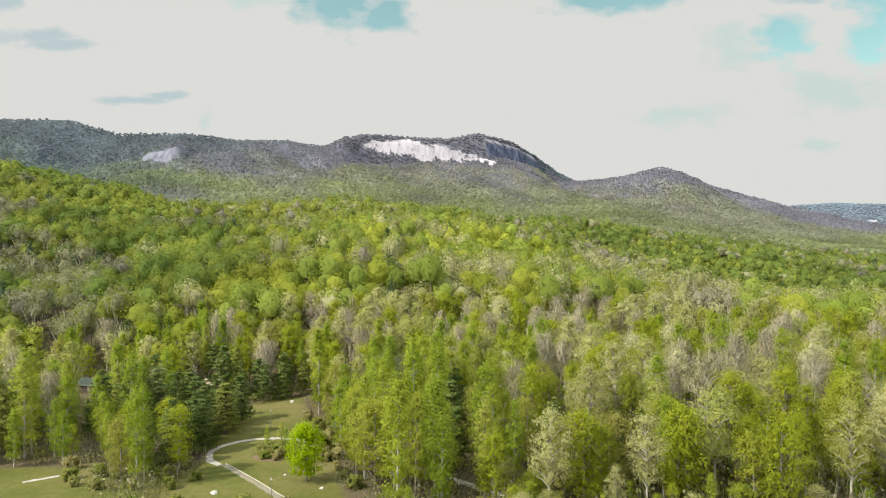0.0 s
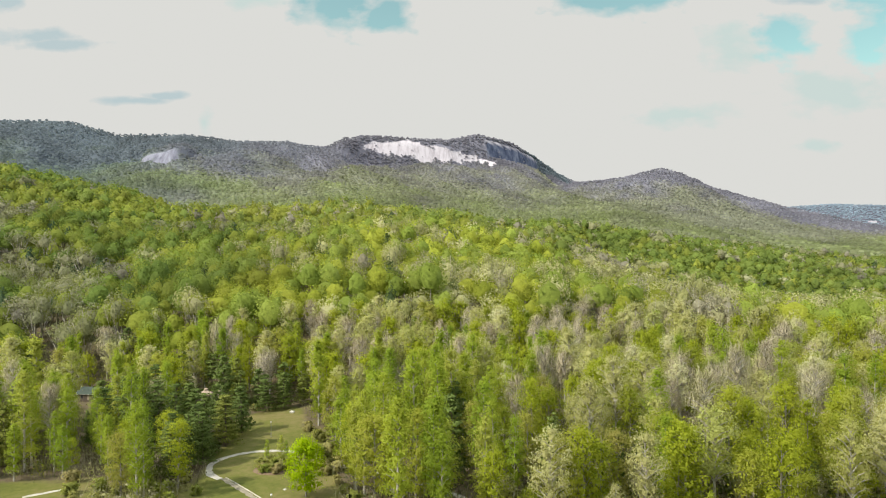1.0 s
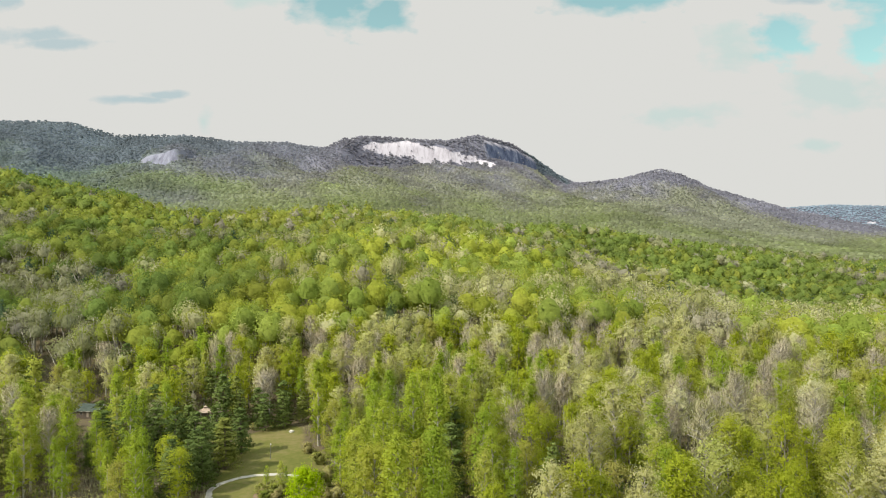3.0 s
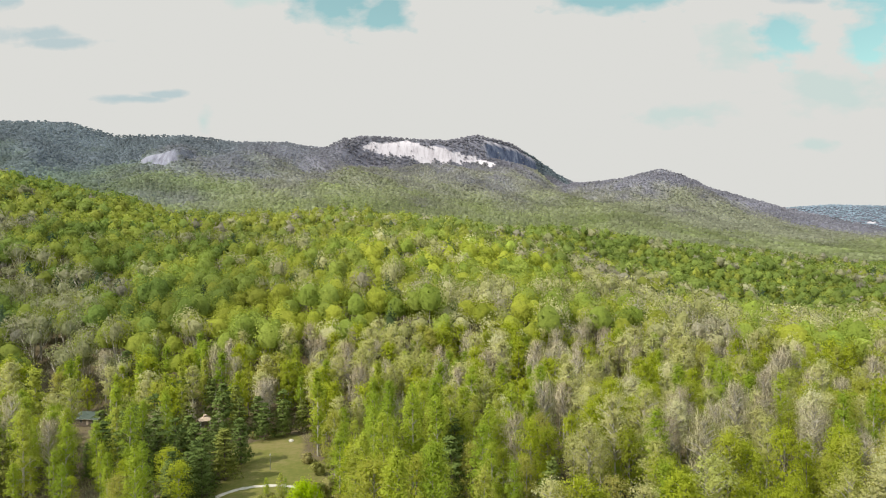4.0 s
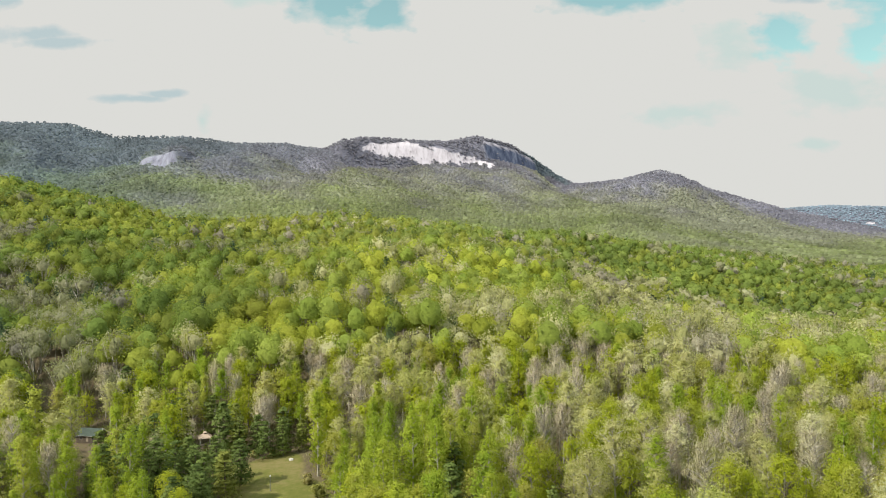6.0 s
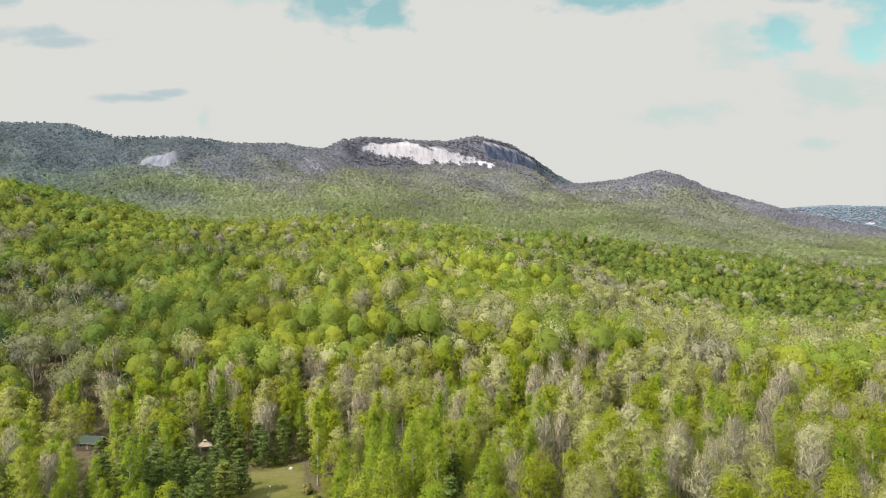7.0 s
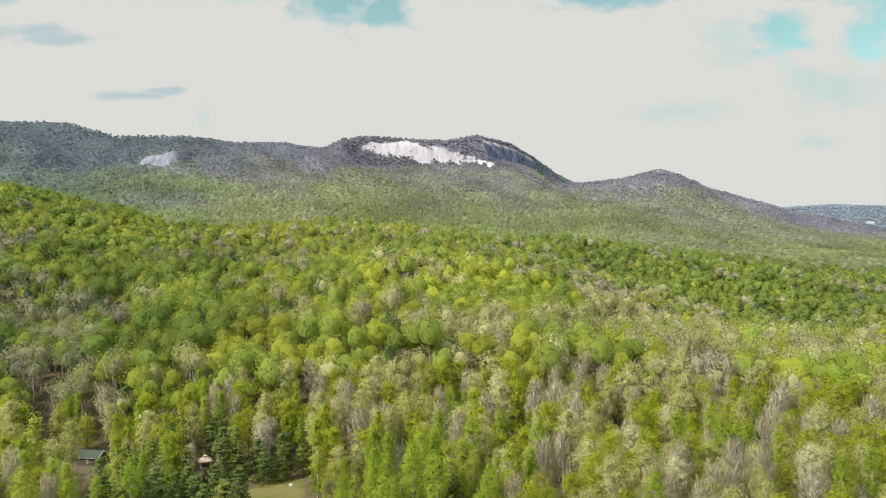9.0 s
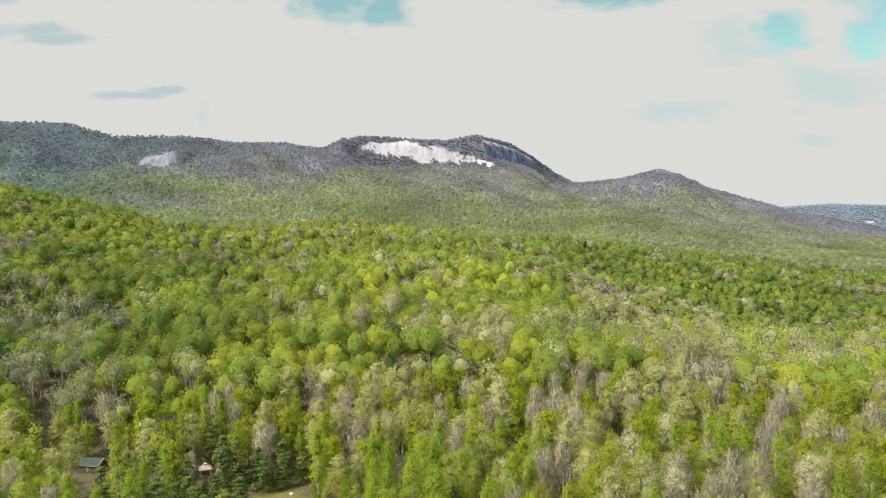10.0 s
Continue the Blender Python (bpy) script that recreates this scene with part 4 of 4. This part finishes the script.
DARK_WOOD = plain_material("dark_boards", (0.055, 0.042, 0.032), (0.14, 0.11, 0.085), 3.0, 0.8, 0.01)
DECK = plain_material("deck_boards", (0.22, 0.18, 0.14), (0.36, 0.30, 0.24), 3.0, 0.85, 0.01)
GLASS_DARK = plain_material("window_glass", (0.02, 0.025, 0.03), (0.04, 0.045, 0.05), 1.0, 0.08)


def spline(points, step=1.2):
    """A smooth line through the points, sampled evenly enough."""
    p = np.array([points[0], *points, points[-1]], float)
    out = []
    for a, b, c, d in zip(p, p[1:], p[2:], p[3:]):
        n = max(2, int(np.hypot(*(c - b)) / step))
        for t in np.arange(n) / n:
            out.append(0.5 * (2 * b + (c - a) * t + (2 * a - 5 * b + 4 * c - d) * t**2 + (3 * b - a - 3 * c + d) * t**3))
    return np.array(out + [p[-1]])


def ribbon(name, points, width, mat, label, rise=0.06, ragged=0.25, shift=0.0):
    """A strip laid on the ground, with a thickness and a ragged edge."""
    c = spline(points)
    d = np.gradient(c, axis=0)
    d /= np.linalg.norm(d, axis=1)[:, None]
    side = np.stack([-d[:, 1], d[:, 0]], 1)
    c = c + side * shift
    bm = bmesh.new()
    rows = []
    for i in range(len(c)):
        lo = width / 2 + rng.uniform(-ragged, ragged)
        hi = width / 2 + rng.uniform(-ragged, ragged)
        row = []
        for off, dz in ((-lo, -0.2), (-lo, rise * 0.6), (-lo * 0.35, rise), (hi * 0.35, rise), (hi, rise * 0.6), (hi, -0.2)):
            q = c[i] + side[i] * off
            row.append(bm.verts.new((q[0], q[1], float(ground(q[0], q[1])) + dz)))
        rows.append(row)
    for r0, r1 in zip(rows, rows[1:]):
        for k in range(5):
            bm.faces.new((r0[k], r0[k + 1], r1[k + 1], r1[k]))
    bm.faces.new(rows[0][::-1]), bm.faces.new(rows[-1])
    bmesh.ops.recalc_face_normals(bm, faces=bm.faces)
    ob = part(name, bm, mat)
    return tagged(ob, label, "road", kind="structure")


DRIVE = [(26, 132), (8, 149), (-6, 163), (-15, 170), (-25, 180), (-34, 187), (-42, 190.5), (-48, 191.5), (-55, 190), (-60, 186), (-62, 181), (-61.5, 176), (-59.5, 171.5), (-56, 168.5)]
ribbon("road_gravel_drive", DRIVE, 1.7, GRAVEL, "pale gravel drive curving round the lawn")
LANE = [(-55.5, 168.5), (-53, 166), (-44, 156), (-35.5, 146), (-25, 134), (-13, 118)]
ribbon("road_gravel_lane", LANE, 1.3, LANE_GRAVEL, "worn gravel lane along the lawn")
ribbon("trim_lane_kerb", LANE, 0.2, KERB, "pale stone edging along the gravel lane", 0.22, 0.03, 0.95)
ribbon("road_meadow_drive", [(-98, 156), (-95, 158.4), (-90, 162)], 1.2, GRAVEL, "gravel track across the meadow")


def lamp_post(x, y, h):
    root = tagged(new("lamp_post"), "slim grey garden lamp post with a white globe", "lamp post", "lamp posts on the lawn")
    bm = bmesh.new()
    bmesh.ops.create_cone(bm, cap_ends=True, segments=10, radius1=0.09, radius2=0.055, depth=h, matrix=Matrix.Translation((0, 0, h / 2)))
    part("pole", bm, GREY_METAL, root)
    bm = bmesh.new()
    bmesh.ops.create_cone(bm, cap_ends=True, segments=12, radius1=0.2, radius2=0.1, depth=0.35, matrix=Matrix.Translation((0, 0, 0.17)))
    part("base", bm, GREY_METAL, root)
    bm = bmesh.new()
    bmesh.ops.create_uvsphere(bm, u_segments=14, v_segments=10, radius=0.24, matrix=Matrix.Translation((0, 0, h + 0.2)) @ Matrix.Diagonal((1, 1, 1.15, 1)))
    part("globe", bm, WHITE_PAINT, root, "white lamp globe")
    bm = bmesh.new()
    bmesh.ops.create_cone(bm, cap_ends=True, segments=12, radius1=0.2, radius2=0.03, depth=0.14, matrix=Matrix.Translation((0, 0, h + 0.5)))
    part("cap", bm, GREY_METAL, root)
    root.matrix_basis = pose(x, y, float(ground(x, y)) - 0.05)


for x, y, h in ((-52.6, 205, 4.3), (-37.8, 147.5, 3.6), (-39.5, 223, 4.2)):
    lamp_post(x, y, h)


def boulder(x, y, size, seed):
    bm = bmesh.new()
    bmesh.ops.create_icosphere(bm, subdivisions=3, radius=size)
    for v in bm.verts:
        n = noise.fractal(v.co / size * 1.1 + Vector((seed * 3.1, 0, 0)), 0.7, 2.0, 4)
        v.co *= 1 + 0.35 * n
        v.co.z *= 0.62
    ob = part("boulder", bm, STONE)
    ob.matrix_basis = pose(x, y, float(ground(x, y)) + size * 0.2, 0, 0, seed * 70)
    tagged(ob, "pale weathered boulder half sunk in the grass", "boulder", "boulders on the lawn")


for k, (x, y, size) in enumerate(((-51, 149, 0.75), (-52, 231, 0.8), (-27.5, 152, 0.5), (-38, 161, 0.35))):
    boulder(x, y, size, k)


def planting_bed(cx, cy, rx, ry):
    root = tagged(new("planting_bed"), "oval planting bed of dark mulch on the lawn", "planting bed")
    g = float(ground(cx, cy))
    bm = bmesh.new()
    n = 40
    outer = []
    for ring, h in ((1.0, -0.1), (0.96, 0.12), (0.7, 0.32), (0.35, 0.42)):
        outer.append([bm.verts.new((rx * ring * math.cos(a), ry * ring * math.sin(a), h + rng.uniform(-0.03, 0.03))) for a in np.arange(n) * 2 * math.pi / n])
    for a, b in zip(outer, outer[1:]):
        for k in range(n):
            bm.faces.new((a[k], a[(k + 1) % n], b[(k + 1) % n], b[k]))
    bm.faces.new(outer[-1])
    part("mulch", bm, MULCH, root)
    root.matrix_basis = pose(cx, cy, g)


planting_bed(-44.5, 175.5, 5.2, 4.2)
for k in range(11):
    a = k * 2.4
    plant("shrub", -44.5 + 3.9 * math.cos(a) * math.sqrt((k + 1) / 11), 175.5 + 3.0 * math.sin(a) * math.sqrt((k + 1) / 11), rng.uniform(2.0, 3.0), None, 1.1)
for x, y, h in ((-46.5, 177, 7.5), (-42.5, 176.5, 8.5), (-41.8, 179, 6.5)):
    plant("poplar", x, y, h, None, 0.9)
for x, y, h in ((-66, 158, 3.2), (-72, 163, 2.8), (-82, 160, 3.0), (-88, 158, 2.6), (-64, 166, 2.6), (-79, 152, 2.4), (-92, 166, 3.0), (-41, 138, 3.4), (-33, 139, 2.8), (-56, 141, 2.4), (-58, 158, 2.2), (-62, 152, 2.6), (-23, 158, 2.4), (-20, 152, 2.8), (-26, 165, 2.0),
                (-34, 181, 4.2), (-31, 184, 4.6), (-36, 184, 3.6), (-28, 186, 4.4), (-33, 176, 3.4), (-30, 172, 3.2), (-26, 174, 3.8), (-37, 200, 3.4), (-34, 206, 3.8), (-42, 210, 3.0), (-36, 213, 3.6),
                (-70, 152, 2.2), (-77, 158, 2.4), (-85, 154, 2.0), (-66, 236, 2.2), (-60, 238, 2.0), (-44, 236, 2.4)):
    plant("shrub", x, y, h)


def pavilion(x, y, turn):
    root = tagged(new("pavilion"), "small open pavilion with a tan hipped roof and white posts", "pavilion")
    w, eave, apex = 2.0, 2.5, 3.9
    bm = bmesh.new()
    box(bm, 0, 0, 0.0, w * 2, w * 2, 0.5)
    part("floor_deck", bm, DECK, root)
    for sx in (-1, 1):
        for sy in (-1, 0, 1):
            bm = bmesh.new()
            box(bm, sx * (w - 0.3), sy * (w - 0.3), eave / 2 + 0.1, 0.2, 0.2, eave)
            part("post", bm, WHITE_PAINT, root)
    for sx, sy, lx, ly in ((-1, 0, 0.08, 2 * w - 0.8), (1, 0, 0.08, 2 * w - 0.8), (0, 1, 2 * w - 0.8, 0.08)):
        bm = bmesh.new()
        box(bm, sx * (w - 0.3), sy * (w - 0.3), 1.12, lx, ly, 0.08)
        for k in range(14):
            f = (k + 0.5) / 14 - 0.5
            box(bm, sx * (w - 0.3) + (lx if not sx else 0) * f, sy * (w - 0.3) + (ly if not sy else 0) * f, 0.7, 0.05, 0.05, 0.84)
        part("railing", bm, DARK_WOOD, root, "dark wooden railing")
    bm = bmesh.new()
    o, c = w + 0.45, 0.55
    lo = [bm.verts.new((sx * o, sy * o, eave)) for sx, sy in ((-1, -1), (1, -1), (1, 1), (-1, 1))]
    lo2 = [bm.verts.new((sx * o, sy * o, eave + 0.14)) for sx, sy in ((-1, -1), (1, -1), (1, 1), (-1, 1))]
    hi = [bm.verts.new((sx * c, sy * c, apex)) for sx, sy in ((-1, -1), (1, -1), (1, 1), (-1, 1))]
    for k in range(4):
        j = (k + 1) % 4
        bm.faces.new((lo[k], lo[j], lo2[j], lo2[k])), bm.faces.new((lo2[k], lo2[j], hi[j], hi[k]))
    bm.faces.new(lo[::-1]), bm.faces.new(hi)
    roof = part("roof", bm, ROOF_TAN, root, "tan shingled hip roof")
    bm = bmesh.new()
    box(bm, 0, 0, apex + 0.2, 1.0, 1.0, 0.42)
    part("cupola", bm, DARK_WOOD, roof)
    bm = bmesh.new()
    bmesh.ops.create_cone(bm, cap_ends=True, segments=4, radius1=1.0, radius2=0.06, depth=0.5, matrix=Matrix.Translation((0, 0, apex + 0.65)) @ Matrix.Rotation(math.pi / 4, 4, "Z"))
    part("cupola_roof", bm, ROOF_TAN, roof)
    bm = bmesh.new()
    box(bm, 0, 0, 0.62, 1.7, 0.8, 0.07)
    for sx in (-0.6, 0.6):
        box(bm, sx, 0, 0.42, 0.1, 0.6, 0.36)
    part("bench", bm, DARK_WOOD, root, "dark wooden bench inside")
    root.matrix_basis = pose(x, y, float(ground(x, y)) + 0.12, 0, 0, turn)


pavilion(-89.5, 253, 24)


def cottage(x, y, turn):
    root = tagged(new("cottage"), "small dark cottage with a green metal roof and white gable trim", "house")
    L2, W2, wall, ridge = 4.6, 3.0, 2.5, 4.5
    for name, sx, sy, lx, ly in (("wall", 0, -1, L2 * 2, 0.2), ("wall", 0, 1, L2 * 2, 0.2)):
        bm = bmesh.new()
        box(bm, 0, sy * (W2 - 0.1), wall / 2 - 0.3, lx, ly, wall + 0.6)
        part(name, bm, DARK_WOOD, root)
    for sx in (-1, 1):
        bm = bmesh.new()
        pts = [(-W2 + 0.2, -0.6), (W2 - 0.2, -0.6), (W2 - 0.2, wall), (0, ridge - 0.15), (-W2 + 0.2, wall)]
        a = [bm.verts.new((sx * (L2 - 0.2), p, q)) for p, q in pts]
        b = [bm.verts.new((sx * L2, p, q)) for p, q in pts]
        for k in range(5):
            bm.faces.new((a[k], a[(k + 1) % 5], b[(k + 1) % 5], b[k]))
        bm.faces.new(a[::-1]), bm.faces.new(b)
        bmesh.ops.recalc_face_normals(bm, faces=bm.faces)
        part("gable_wall", bm, DARK_WOOD, root)
    slope = math.atan2(ridge - wall, W2)
    run = math.hypot(ridge - wall, W2) + 0.55
    for sy in (-1, 1):
        bm = bmesh.new()
        m = Matrix.Translation((0, 0, ridge)) @ Matrix.Rotation(-sy * slope, 4, "X")
        vs = box(bm, 0, sy * run / 2, 0.06, L2 * 2 + 0.9, run, 0.1)
        for k in range(16):
            box(bm, -L2 - 0.4 + k * (2 * L2 + 0.8) / 15, sy * run / 2, 0.13, 0.05, run, 0.06)
        bmesh.ops.transform(bm, matrix=m, verts=bm.verts)
        roof = part("roof", bm, ROOF_GREEN, root, "dark green standing-seam metal roof")
        bm = bmesh.new()
        box(bm, 0, sy * (run - 0.03), 0.02, L2 * 2 + 0.9, 0.06, 0.22)
        bmesh.ops.transform(bm, matrix=m, verts=bm.verts)
        part("fascia", bm, STONE, roof)
        for sx in (-1, 1):
            bm = bmesh.new()
            box(bm, sx * (L2 + 0.47), sy * run / 2, 0.0, 0.06, run, 0.34)
            bmesh.ops.transform(bm, matrix=m, verts=bm.verts)
            part("gable_trim", bm, WHITE_PAINT, roof, "white painted gable trim")
    for px in (-2.6, 2.4):
        bm = bmesh.new()
        for dx, dz, sx2, sz2 in ((-0.55, 0, 0.1, 1.2), (0.55, 0, 0.1, 1.2), (0, 0.6, 1.2, 0.1), (0, -0.6, 1.2, 0.1)):
            box(bm, px + dx, -W2 - 0.03, 1.35 + dz, sx2, 0.1, sz2)
        win = part("window_frame", bm, DECK, root)
        bm = bmesh.new()
        box(bm, px, -W2 - 0.012, 1.35, 1.05, 0.02, 1.15)
        part("pane", bm, GLASS_DARK, win)
    bm = bmesh.new()
    box(bm, 0.1, -W2 - 0.02, 1.0, 0.95, 0.08, 2.05)
    part("door", bm, DECK, root)
    root.matrix_basis = pose(x, y, float(ground(x, y)) + 0.2, 0, 0, turn)


cottage(-139, 266, -8)

# brush under the trees
gx, gy = np.meshgrid(np.arange(-240, 240, 5.2), np.arange(112, 330, 4.8))
x, y = gx.ravel() + rng.uniform(-2.3, 2.3, gx.size), gy.ravel() + rng.uniform(-2.3, 2.3, gx.size)
keep = (np.abs(x) < 0.74 * y + 20) & (meadow(x, y) < -1.5) & ~((np.abs(x + 139) < 8) & (np.abs(y - 263) < 9)) & ~((np.abs(x + 89.5) < 5) & (np.abs(y - 251) < 7))
for px, py in spline(DRIVE, 2.0):
    keep &= np.hypot(x - px, y - py) > 3.0
x, y = x[keep], y[keep]


def brush_arrays():
    """A low tangle of thin stems and small leaves."""
    n = 30
    p = rng.normal(size=(n, 3)) * [1.1, 1.1, 0.5] + [0, 0, 1.0]
    p[:, 2] = np.abs(p[:, 2])
    up = rng.normal(size=(n, 3)) * 0.4 + [0, 0, 1.0]
    side = np.cross(up, rng.normal(size=(n, 3)))
    side *= 0.028 / np.linalg.norm(side, axis=1)[:, None]
    stems = np.stack([p - up, p + side, p + up * 0.8, p - side], 1).reshape(-1, 3)
    cv, cf = cards(rng.normal(size=(34, 3)) * [1.0, 1.0, 0.6] + [0, 0, 1.3], rng.normal(size=(34, 3)) + [0, 0, 0.8], np.full(34, 0.3))
    return [(stems, [np.arange(n * 4).reshape(-1, 4)], 0, unit(stems + [0, 0, 0.5])), (cv, [cf], 0, unit(cv + [0, 0, 0.3]))]


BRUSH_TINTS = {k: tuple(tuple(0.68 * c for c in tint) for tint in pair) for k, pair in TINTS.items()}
brush = {k: [brush_arrays() for _ in range(3)] for k in TINTS}
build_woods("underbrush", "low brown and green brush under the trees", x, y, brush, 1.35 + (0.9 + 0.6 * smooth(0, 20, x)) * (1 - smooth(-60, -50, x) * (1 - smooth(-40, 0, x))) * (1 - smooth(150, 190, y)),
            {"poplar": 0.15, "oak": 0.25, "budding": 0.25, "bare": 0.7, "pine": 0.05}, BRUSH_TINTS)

# templates that found no place
for kind, roots in VARIANTS.items():
    for which, root in enumerate(roots):
        if (kind, which) not in used:
            for ob in (*root.children_recursive, root):
                bpy.data.objects.remove(ob)
